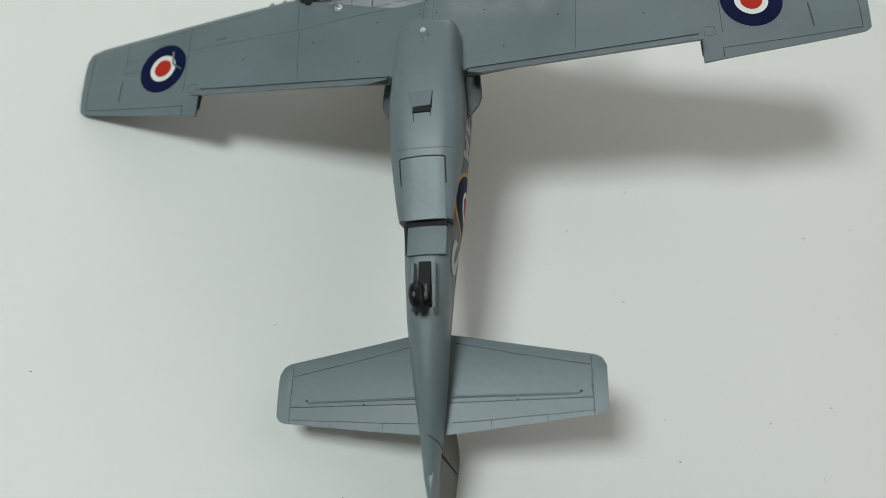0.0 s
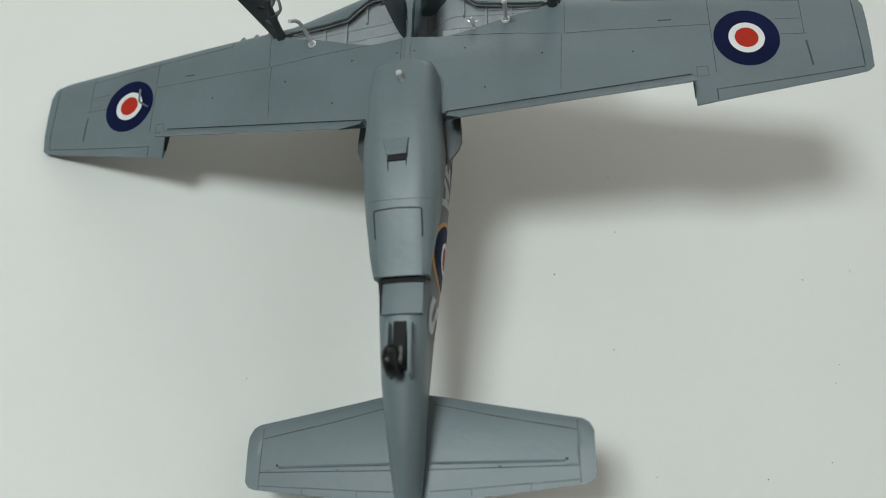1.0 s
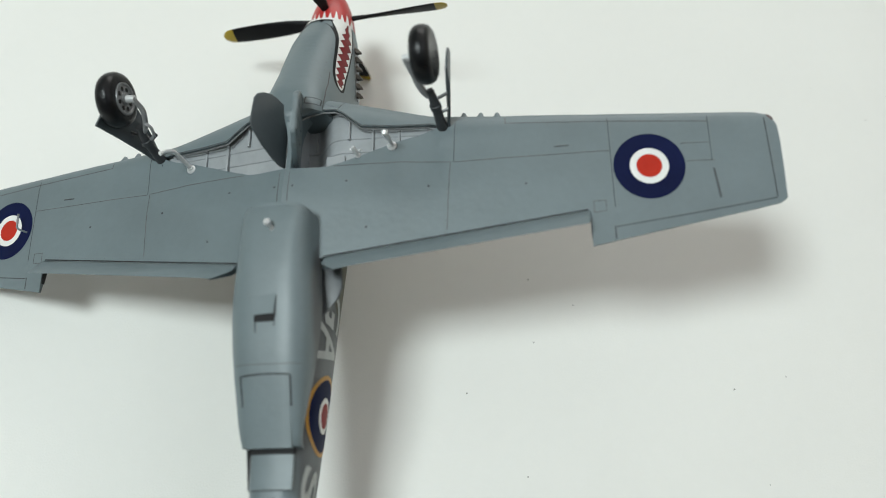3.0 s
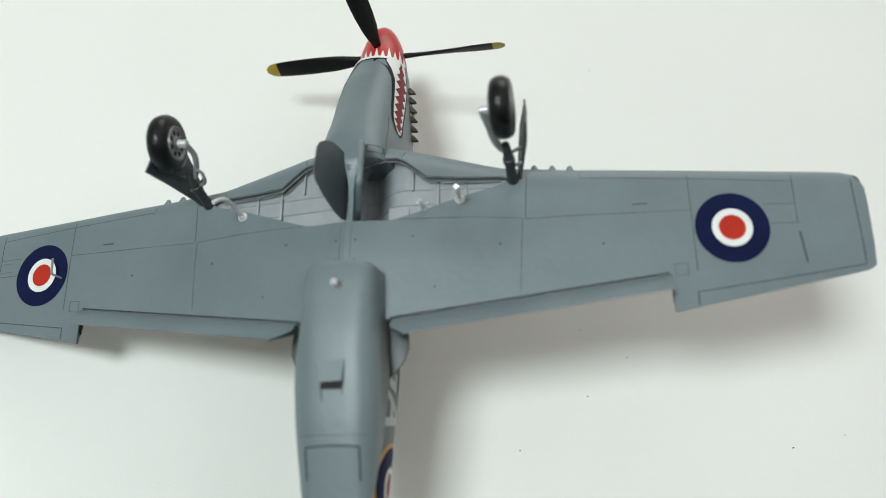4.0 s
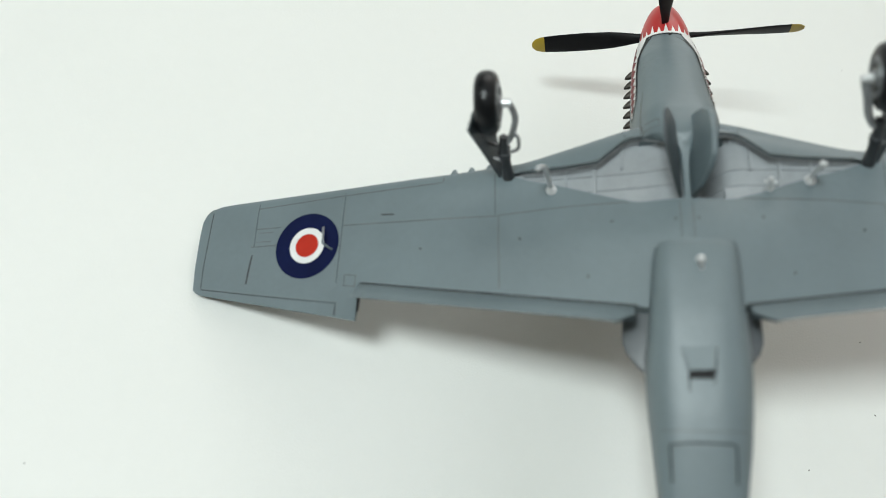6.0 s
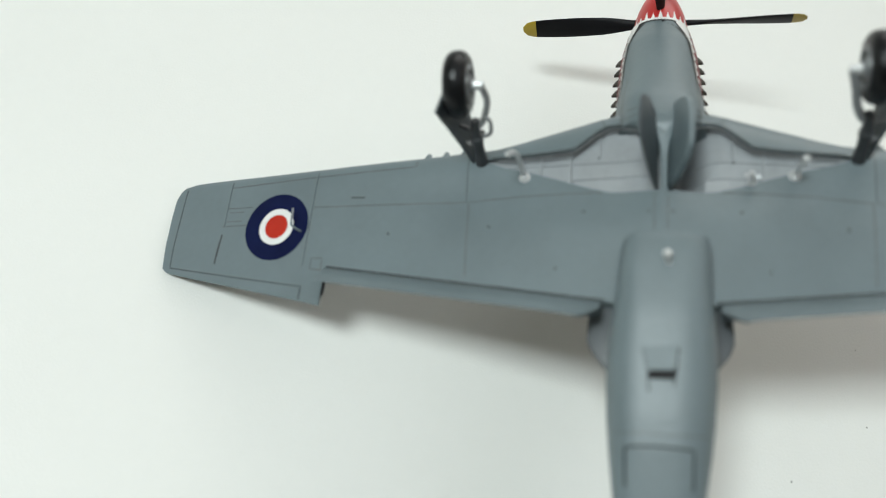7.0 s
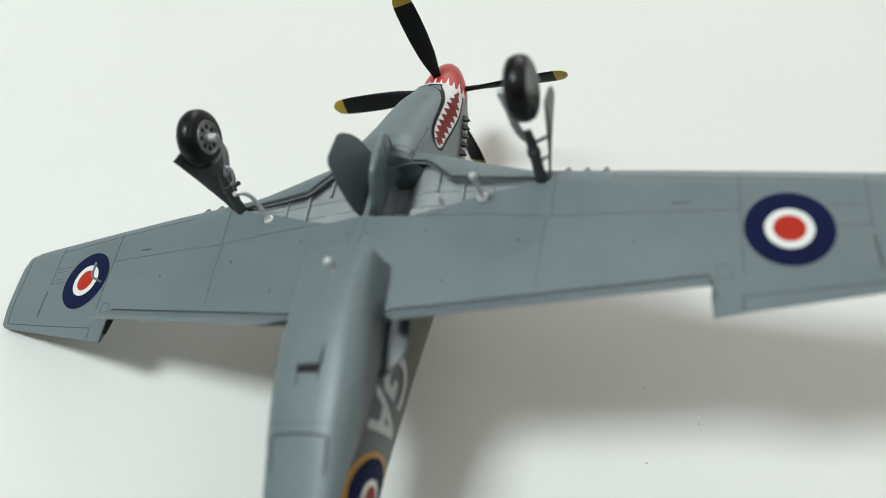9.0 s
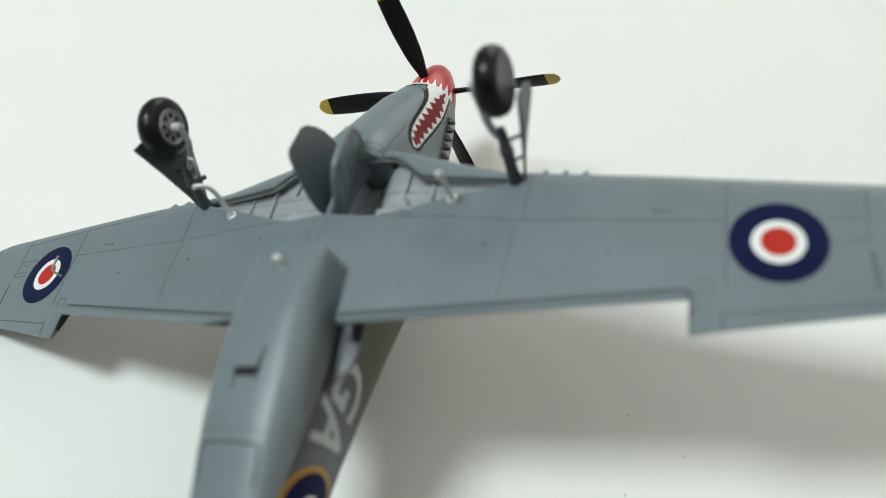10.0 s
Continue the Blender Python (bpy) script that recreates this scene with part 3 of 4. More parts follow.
for s in (1, -1):
    for x, w, back in ((14.3, 0.6, 0.55), (20.3, 0.7, 0.12), (26.9, 0.6, 0.1)) if s > 0 else ((12.9, 0.6, 0.6), (18.9, 0.75, 0.12), (25.4, 0.65, 0.1)):
        yf, yr = float(np.interp(x, WELL_X, WELL_FRONT)) + 1.0, float(np.interp(x, REAR_X, WELL_REAR)) - 0.3
        top = under(x, 24) - 0.7
        bm = bmesh.new()
        box(bm, at(s * x - w / 2, yr + (yf - yr) * back, top - 4.4), at(s * x + w / 2, yf, top - 1.3), 0.00014)
        part("rib", bm, M_WELL, well)
    for x in (3.4, 4.7) if s > 0 else ():
        bm = bmesh.new()
        box(bm, at(x - 0.18, 28.6, -22.5), at(x + 0.18, 35.0, -19.2), 0.0001)
        part("rib", bm, M_WELL, well)
    # raised panel on the rear of the well's floor
    xa, xb = (8.6, 13.4) if s > 0 else (-12.5, -3.0)
    bm = bmesh.new()
    box(bm, at(xa, 19.0, -15.4), at(xb, 23.4, -12.75 if s < 0 else -13.3), 0.0001)
    part("floor_panel", bm, M_WELL, well)
rings = []
for y, w, z in ((17.4, 0.75, -8.8), (24.0, 0.75, -8.85), (27.0, 0.8, -8.6), (30.0, 1.2, -8.15), (32.5, 2.0, -7.7), (34.4, 3.2, -7.32), (36.4, 4.4, -7.14)):
    rings.append([(0.5 - w, y, -14.5), (0.5 - w, y, z - 0.4), (0.5 - w * 0.75, y, z), (0.5 + w * 0.75, y, z), (0.5 + w, y, z - 0.4), (0.5 + w, y, -14.5)])
bm = loft(rings)
part("keel_beam", bm, M_GREY, plane)
# lip along the well's front edge
for s in (1, -1):
    pts = []
    for x in np.linspace(1.5, 35, 40):
        y = float(np.interp(x, WELL_X, WELL_FRONT)) - 0.05
        pts.append((s * x, y - 0.35, under(x, y) - 0.75))
    part("well_lip", tube(pts, 0.2, 6), M_OLEO, well)
    strip_line(well, [(s * x, float(np.interp(x, WELL_X, WELL_FRONT)) + 0.25) for x in np.linspace(1.5, 36, 40)], width=0.28, name="well_edge")
# the belly skin that arches over the wells' front, on both sides of the keel
bm = bmesh.new()
prev = None
for x in np.linspace(-8.6, 8.6, 36):
    w, zb, zt, zc, e = station(34.7)
    z0 = zc + (zb - zc) * (1 - min(0.999, abs(x - shift(34.7)) / w) ** e) ** (1 / e)
    y1 = float(np.interp(abs(x), WELL_X, WELL_FRONT))
    row = [bm.verts.new(at(x, y, z)) for y, z in ((35.4, z0 - 0.1), (34.7, z0 - 0.02), ((34.7 + y1) / 2, z0 - 0.35), (y1, z0 - 1.1), (y1 + 0.15, z0 - 2.2))]
    if prev:
        for k in range(4):
            bm.faces.new((prev[k], prev[k + 1], row[k + 1], row[k]))
    prev = row
part("well_arch", bm, M_GREY, fuselage)
# belly strip and rivets between wells and scoop
for x in (-1.3, 1.3):
    strip_line(plane, [(x, 17.5), (x, 6.4)], width=0.14, mat=M_LINE_BROWN)
for x, y in ((2.3, 13.6), (2.3, 8.8), (-2.3, 13.6), (-2.3, 8.8)):
    rod_disc(plane, x, y, 0.25, M_LINE)

# ---- radiator scoop ----
SCOOP = np.array([(5.2, 8.3, -1.15), (5.0, 8.4, -0.9), (4.2, 8.5, -0.7), (2.0, 8.6, -0.5), (-4, 8.9, -0.7), (-10, 9.4, -1.1), (-16, 10.0, -1.9), (-21, 10.0, -2.8), (-28, 9.6, -4.3),
                  (-34, 9.0, -5.9), (-42, 7.9, -8.6), (-48.4, 6.9, -11.2)])[::-1]


def scoop_x(y):
    return float(np.interp(y, (-48, -34, -15, 6), (0.0, 0.25, 0.4, 0.9)))


def scoop_wz(y):
    return float(np.interp(y, SCOOP[:, 0], SCOOP[:, 1])), float(np.interp(y, SCOOP[:, 0], SCOOP[:, 2]))


def scoop_e(y):
    return float(np.interp(y, (-40, -15, 6), (3.0, 3.6, 5.5)))


def scoop_low(x, y):
    w, zb = scoop_wz(y)
    zc = min(-12.0, zb - 2.2)
    r, e = min(0.999, abs(x - scoop_x(y)) / w), scoop_e(y)
    return zc + (zb - zc) * (1 - r ** e) ** (1 / e)


rings = []
for y in sorted(set(list(np.arange(-48, 6.5, 2.0)) + list(SCOOP[:, 0])), reverse=True):
    w, zb = scoop_wz(y)
    zc = min(-12.0, zb - 2.2)
    ring = []
    for k in range(33):
        a = math.pi * k / 32
        c, sn = math.cos(a), max(0, math.sin(a))
        u = math.copysign(abs(c) ** (2 / scoop_e(y)), c)
        ring.append((scoop_x(y) + w * u, y - 1.3 * max(0.0, y / 5.2) * u ** 4, zc + (zb - zc) * sn ** (2 / scoop_e(y))))   # the lip is bowed
    yb = y - 1.3 * max(0.0, y / 5.2)
    ring = [(half_at(y, zc - 3.6) - 0.4, yb, zc - 3.6)] + ring + [(-half_at(y, zc - 3.6) + 0.4, yb, zc - 3.6)]
    rings.append(ring)
bm = loft(rings, caps=(False, True))
scoop = part("radiator_scoop", bm, M_CAMO, plane, "deep belly radiator scoop, sea grey")
# black block painted as the shade within the intake's mouth
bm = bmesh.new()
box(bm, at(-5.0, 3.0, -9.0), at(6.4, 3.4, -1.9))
part("scoop_intake_shade", bm, M_RECESS_SHADE, scoop)
on_scoop = draped(scoop, scoop_low)
S = lambda pts, **k: strip_line(scoop, pts, surface=on_scoop, **k)
S([(-7.5, -31.3), (-3, -31.4), (3, -31.5), (8.2, -31.3)], width=0.14, mat=M_LINE_BROWN)
S([(-5.6, -40.2), (-5.8, -34.0), (-5.5, -33.7), (0.2, -33.5), (5.7, -33.7), (6.0, -34.0), (5.9, -40.2)], width=0.36, rise=0.09, mat=M_RECESS_SHADE, name="flap_gap")
# exit flap, a little proud, and the recess behind it
rings = []
for y in (-34.2, -38, -42, -46, -48.9):
    xs = np.linspace(-5.3, 5.6, 13) if y > -44 else np.linspace(-5.0, 5.6, 13)
    up = 0.06 + max(0, (-40 - y)) * 0.05
    rings.append([(x, y, scoop_low(x, max(y, -48.3)) + up) for x in xs] + [(x, y, scoop_low(x, max(y, -48.3)) + up - 0.5) for x in xs[::-1]])
part("exit_flap", loft(rings), M_GREY, scoop)
# black block for the shade under the exit flap's rear edge
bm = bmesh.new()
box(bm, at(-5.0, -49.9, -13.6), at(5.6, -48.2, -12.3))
part("exit_recess_shade", bm, M_RECESS_SHADE, scoop)
rings = []
for y in (-49.2, -53, -57.4):
    xs = np.linspace(-4.7, 5.2, 11)
    z0 = -12.5 - (-49.2 - y) * 0.06
    rings.append([(x, y, z0 - 0.02 * x * x) for x in xs] + [(x, y, z0 - 1.2 - 0.02 * x * x) for x in xs[::-1]])
part("recess_floor", loft(rings), M_GREY, plane)
# cooler outlet on the scoop
bm = bmesh.new()
wv = [(-3.3, -16.0), (3.2, -15.8), (2.7, -20.7), (-2.0, -20.9)]
lo = [bm.verts.new(at(x, y, scoop_low(x, y) - 0.3)) for x, y in wv]
hi = [bm.verts.new(at(x, y, scoop_low(x, y) + (-0.02 if y > -18 else 0.55))) for x, y in wv]
bm.faces.new(hi)
for i in range(4):
    j = (i + 1) % 4
    bm.faces.new((lo[i], lo[j], hi[j], hi[i]))
outlet = part("oil_cooler_outlet", bm, M_GREY, scoop, smooth=False)
# the slot's shade as a black block
bm = bmesh.new()
box(bm, at(-1.95, -22.3, -3.6), at(2.65, -20.75, -2.5))
part("outlet_slot_shade", bm, M_RECESS_SHADE, outlet)
# dark strips along the outlet; the wider port ones paint its cast shadow
for pts, w in (([(3.3, -16.6), (2.95, -19.0)], 0.22), ([(2.98, -18.6), (2.8, -21.4)], 0.42), ([(-3.1, -16.8), (-2.1, -20.8)], 0.13),
               ([(-1.95, -21.4), (-1.85, -24.6)], 0.26), ([(2.68, -21.4), (2.6, -23.4)], 0.22)):
    strip_line(outlet, pts, width=w, mat=M_RECESS_SHADE, surface=on_scoop, rise=0.06, name="outlet_edge_shadow")
# drain stub on the scoop
# thin dark rod painting the shaded gap between the scoop's lip and the wing
part("scoop_lip_shade", tube([(-4.6, 5.3, -1.4), (-3, 5.32, -1.3), (4.5, 5.32, -1.3), (6.2, 5.3, -1.4)], 0.07, 6), M_LINE, scoop)
# tapering black rod painted as the shade in the recess's starboard gap
part("recess_edge", tube([(-5.0, -48.9, -12.3), (-4.95, -53.0, -12.9), (-4.8, -57.4, -13.1)], 0.3, 6, radii=[0.5, 0.3, 0.14]), M_RECESS_SHADE, scoop)
part("recess_edge", tube([(-4.7, -57.6, -13.1), (0.2, -57.6, -12.9), (5.2, -57.6, -13.2)], 0.12, 6), M_LINE, scoop)
part("drain_stub", turned([(-0.6, 0.6), (0.2, 0.55), (0.5, 0.5), (1.4, 0.55), (2.0, 0.85), (2.6, 0.85), (3.0, 0.55), (3.1, 0)], (1.4, -0.8, -0.7), (-0.12, 0.3, 1), 14), M_SILVER, scoop, "silver stub")

# ---- tail ----
for s in (1, -1):
    xs = [2.0, 8, 16, 24, 32, 38.5, 40.5, 42.0, 43.0]
    les = [-70.8, -71.8, -73.4, -74.9, -76.4, -77.6, -78.0, -78.9, -80.8]
    tes = [-97.4, -96.8, -96.0, -95.1, -94.2, -93.4, -93.2, -92.6, -91.2]
    def stab_ring(x, u0, u1):
        a, b = float(np.interp(x, xs, les)) + (0.9 if s < 0 else 0.0), float(np.interp(x, xs, tes))
        t = 2.8 - 1.9 * x / 43
        us = [u0 + (u1 - u0) * k for k in (0, 0.03, 0.08, 0.15, 0.3, 0.5, 0.75, 1)]
        thick = lambda u: t / 2 * float(np.interp(u, (0, 0.03, 0.12, 0.3, 0.6, 0.99, 1), (0, 0.34, 0.75, 1, 0.85, 0.12, 0)))
        low = [(s * x - 0.8, a + (b - a) * u, -34.7 + thick(u)) for u in us]
        return low + [(px, py, -69.4 - pz) for px, py, pz in low[::-1]]

    def hinge_u(x):
        a, b = float(np.interp(x, xs, les)) + (0.9 if s < 0 else 0.0), float(np.interp(x, xs, tes))
        return (-89.3 - a) / (b - a)

    inner = [2.0, 8, 16, 24, 32, 38.5, 39.3]
    stab = part("tailplane", loft([stab_ring(x, 0, hinge_u(x)) for x in inner] + [stab_ring(x, 0, 1) for x in (39.32, 40.5, 42.0, 43.0)]), M_GREY, plane, "sea grey tailplane underside with elevator lines")
    part("elevator", loft([stab_ring(x, hinge_u(x), 1) for x in inner]), M_GREY, stab)

    def stab_low(x, y):
        x = abs(x + 0.8)
        a, b = float(np.interp(x, xs, les)) + (0.9 if s < 0 else 0.0), float(np.interp(x, xs, tes))
        u = (y - a) / (b - a)
        return -34.7 + (2.8 - 1.9 * x / 43) / 2 * float(np.interp(u, (0, 0.03, 0.12, 0.3, 0.6, 0.99, 1), (0, 0.34, 0.75, 1, 0.85, 0.12, 0)))

    stab_skin = draped(stab, stab_low)
    T = lambda pts, **k: strip_line(stab, [(s * x - 0.8, y) for x, y in pts], surface=stab_skin, **k)
    T([(3.6, -89.4), (20, -89.2), (39.4, -89.0)], width=0.26)
    T([(39.2, -78.2), (39.4, -93.0)], width=0.24, mat=M_LINE_BROWN)
    T([(5, -73.6), (20, -77.0), (39.0, -80.7)], width=0.28, mat=M_LINE_BROWN)
    T([(4, -94.4), (14, -93.9), (28, -92.9)], width=0.2)
    T([(14, -93.9), (14, -95.6)], width=0.2)
    T([(39.4, -92.2), (28, -93.0), (28, -94.6)], width=0.18)
    part("hinge_strip", tube([(s * 3.5, -87.9, stab_low(3.5, -87.9)), (s * 35.2, -87.9, stab_low(35, -87.9) - 0.12)], 0.34, 8), M_GREY, stab)
    part("hinge_horn", turned([(-0.3, 0.4), (0.3, 0.35), (0.6, 0.1)], (s * 35.6, -87.4, stab_low(35, -87.4)), (0, 0, 1), 10), M_GREY, stab)
    for k in range(4):
        xr = 36.4 + 0.7 * k
        part("rivet", turned([(-0.1, 0.14), (0.08, 0.14), (0.1, 0)], (s * xr - 0.8, -88.6, stab_low(s * xr - 0.8, -88.6)), (0, 0, 1), 6), M_LINE, stab)
    part("hinge_horn", turned([(-0.3, 0.4), (0.2, 0.35), (0.4, 0.1)], (s * 20, -89.0, stab_low(20, -89)), (0, 0, 1), 10), M_GREY, stab)

# fin and rudder
rings = []
for z, a, b in ((-34, -70, -101.4), (-44, -74, -101.5), (-50, -84, -101.6), (-56, -88, -101.6), (-60, -91, -101.6), (-62.6, -93, -101.6), (-63.4, -95, -101.4)):
    t = 3.2 - 1.9 * (-38 - z) / 25
    rings.append([(t / 2 * v - 0.9, a + (b - a) * u, z) for u, v in ((0, 0), (0.05, 0.45), (0.2, 0.9), (0.45, 1), (1, 0.8), (1, -0.8), (0.45, -1), (0.2, -0.9), (0.05, -0.45))])
part("fin", loft(rings), M_CAMO, plane)
rings = []
for z, a, b in ((-31.5, -101.6, -111.0), (-33, -101.7, -113.6), (-40, -101.75, -115), (-50, -101.85, -114), (-58, -101.85, -112), (-62, -101.85, -109.5), (-63.3, -101.9, -107)):
    t = 2.6 - 1.3 * (-31 - z) / 33
    rings.append([(t / 2 * v - 1.2, a + (b - a) * u, z) for u, v in ((0, 0.9), (0.5, 0.6), (1, 0.1), (1, -0.1), (0.5, -0.6), (0, -0.9))])
part("rudder", loft(rings), M_CAMO, plane, "rudder with a gap along its lower edge")
round_tail = []
for j in range(13):
    y, a = -98.9 - 2.7 * j / 12, radians(92 - 120 * j / 12)
    w, zb, zt, zc, e = station(y)
    p, h = (e, zb - zc) if a > 0 else (top_e(y), zc - zt)
    round_tail.append((shift(y) + w * abs(math.cos(a)) ** (2 / p), y, zc + h * math.copysign(abs(math.sin(a)) ** (2 / p), math.sin(a))))
part("rudder_gap", tube(round_tail, 0.14, 6), M_RECESS_SHADE, plane)
part("rudder_post", plate([(-1.25, -101.3, -34), (-1.25, -101.9, -34), (-1.25, -102.0, -62.5), (-1.25, -101.4, -62.5)], (1, 0, 0), 0.5), M_RECESS_SHADE, plane)

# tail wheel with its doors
# no open bay: a black block carries the shade between the doors
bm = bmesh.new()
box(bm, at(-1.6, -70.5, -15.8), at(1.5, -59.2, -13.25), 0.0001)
part("tail_wheel_bay_shade", bm, M_RECESS_SHADE, plane)
for x in (-2.6, 2.2):
    part("tail_wheel_door", plate([(x, -59.6, -15.0), (x, -72.4, -16.4), (x + (0.4 if x > 0 else -0.3), -72.2, -11.6), (x + (0.4 if x > 0 else -0.3), -60.0, -11.6)], (1, 0, 0), 0.55), M_GREY, plane)
tail_wheel = part("tail_wheel", turned([(-1.6, 1.2), (-1.55, 2.4), (-1.1, 3.3), (-0.4, 3.7), (0.4, 3.7), (1.1, 3.3), (1.55, 2.4), (1.6, 1.2)], (-0.9, -69.6, -10.7), (1, 0.08, 0.12), 24), M_TYRE, plane, "black tail wheel")
part("hub", turned([(-1.55, 0.3), (-1.5, 1.0), (1.5, 1.0), (1.55, 0.3)], (-0.9, -69.6, -10.7), (1, 0.08, 0.12), 16), M_STEEL, tail_wheel)
part("tail_wheel_strut", tube([(0.2, -63.0, -15.0), (0.4, -67.0, -13.0), (0.9, -70.0, -10.9)], 0.6, 8), M_STEEL, plane)

# ---- nose ----
HUB = Vector((-0.5, 0, -34.0))
prof = [(76.0, 6.95), (77.2, 6.9), (79.5, 6.6), (82, 6.1), (84.5, 5.35), (87, 4.35), (88.8, 3.4), (90.0, 2.4), (90.9, 1.3), (91.25, 0.6), (91.35, 0.0)]
spinner = part("spinner", turned([(y, r) for y, r in prof], (HUB.x, 0, HUB.z), (0, 1, 0), 40), M_RED, plane, "glossy red spinner")
RADIUS = 35.0
for k in range(4):
    a = math.pi / 2 * k
    er, et = Vector((math.cos(a), 0, math.sin(a))), Vector((-math.sin(a), 0, math.cos(a)))

    reach = 0.925 if k == 3 else 1.0

    def blade_ring(r, scale=1.0):
        f = r / RADIUS
        r *= reach
        wdt = float(np.interp(f, (0.15, 0.22, 0.3, 0.4, 0.6, 0.8, 0.92, 0.97, 1.0), (2.2, 2.6, 3.6, 4.5, 5.3, 5.4, 5.0, 4.0, 1.6))) * scale
        th = float(np.interp(f, (0.15, 0.3, 0.6, 1.0), (1.6, 1.2, 0.95, 0.5))) * scale
        pitch = radians(float(np.interp(f, (0.15, 0.4, 0.7, 1.0), (48, 32, 20, 12))))
        d = et * math.cos(pitch) + Vector((0, -1 * math.sin(pitch), 0))
        nrm = er.cross(d)
        c = Vector((HUB.x, 81.2, HUB.z)) + er * r
        return [c + d * (wdt / 2 * math.cos(b)) + nrm * (th / 2 * math.sin(b)) for b in [2 * math.pi * j / 14 for j in range(14)]]

    rs = [4.5, 7, 9, 11, 14, 17, 20, 23, 26, 29, 31.6]
    blade = part("propeller_blade", loft([blade_ring(r) for r in rs]), M_BLACK, plane, "black propeller blade with yellow tip")
    part("blade_tip", loft([blade_ring(r) for r in (31.6, 32.6, 33.4, 34.0, 34.5, 34.85, 35.0)]), M_YELLOW, blade, "yellow painted tip")


# exhaust stacks
for s in (1, -1):
    for k in range(6):
        y = 67.8 - 3.0 * k
        x0 = side_point(y, 0, 1, -32.1, 0)[0] - shift(y)
        rings = []
        for u, w, h, dy in ((-0.6, 1.05, 0.9, 0.2), (0.3, 1.05, 0.9, 0.1), (0.9, 0.85, 0.8, -0.2), (1.5, 0.5, 0.55, -0.6), (1.9, 0.22, 0.3, -0.9)):
            rings.append([(shift(y) + s * (x0 + u), y + dy + w * math.cos(b), -32.1 + h * math.sin(b)) for b in [2 * math.pi * j / 10 for j in range(10)]])
        part("exhaust_stub", loft(rings), M_BRONZE, plane, "burnt metal exhaust stub")
    rings = []
    for y in (70.4, 62, 51.6):
        rings.append([side_point(y, e, s, -32.1, 0.12) for e in (-1.6, -0.8, 0, 0.8, 1.6)] + [side_point(y, e, s, -32.1, -0.5) for e in (1.6, 0, -1.6)])
    part("exhaust_shroud", loft(rings), M_STEEL, plane)


# shark mouth: lower and upper edge of the mouth along the cowl
MOUTH_Y = (47.0, 50.0, 52.0, 56.0, 60.0, 64.0, 68.0, 70.0, 72.0, 74.0, 76.0)
MOUTH_LOW = (-16.9, -17.3, -17.5, -18.7, -20.2, -21.6, -22.8, -23.4, -23.9, -24.5, -25.4)
MOUTH_TOP = (-20.4, -21.2, -22.0, -23.9, -25.7, -27.4, -28.6, -29.2, -29.7, -30.3, -30.8)
LIP_LOW = (-16.9, -17.3, -17.5, -18.7, -20.2, -21.7, -23.2, -24.2, -25.2, -26.2, -27.4)   # lower edge of the red inside


def skin(y, z, s, out):
    """The fuselage's side at y and z, moved out a little."""
    w, zb, zt, zc, e = station(y)
    r = (z - zc) / (zb - zc) if z > zc else (z - zc) / (zt - zc)
    p = e if z > zc else top_e(y)
    r = min(0.9995, max(0, r))
    x = w * (1 - r ** p) ** (1 / p)
    return (shift(y) + s * (x + out), y, z + out * 0.35)


def mouth_band(low, top, ys, s, out, rows=6):
    """A painted band between two edges given by functions of y."""
    bm = bmesh.new()
    prev = None
    for y in ys:
        a, b = low(y), top(y)
        row = [bm.verts.new(at(*skin(y, a + (b - a) * k / rows, s, out))) for k in range(rows + 1)]
        if prev:
            for k in range(rows):
                bm.faces.new((prev[k], prev[k + 1], row[k + 1], row[k]))
        prev = row
    return bm


def mouth_line(table, y, end=46.6, radius=3.6):
    """One edge of the mouth, drawn together in a round end at the rear."""
    z = float(np.interp(y, MOUTH_Y, table)) - drop
    mid = (float(np.interp(y, MOUTH_Y, MOUTH_LOW)) + float(np.interp(y, MOUTH_Y, MOUTH_TOP))) / 2 - drop
    u = min(1.0, max(0.0, (end + radius - y) / radius))
    return mid + (z - mid) * math.sqrt(max(0.0, 1 - u * u))


def saw(y, n=10, y0=47.0, y1=76.0):
    """Saw teeth along the mouth: 0 in the gaps, 1 at the points, larger towards the front."""
    f = max(0.0, (y - y0) / (y1 - y0)) ** 0.8 * n
    return 1 - abs(2 * (f - math.floor(f)) - 1)


def inside(y, grow=0.0):
    """Lower and upper edge of the red inside between the rows of teeth."""
    a, b = mouth_line(LIP_LOW, y), mouth_line(MOUTH_TOP, y)
    g = max(0.0, a - b) * min(1.0, max(0.0, (76.0 - y) / 9.0))
    c = (a + b) / 2
    return c + g * (0.46 - 0.31 * saw(y)) + grow, c - g * (0.44 - 0.33 * saw(y + 1.3)) - grow


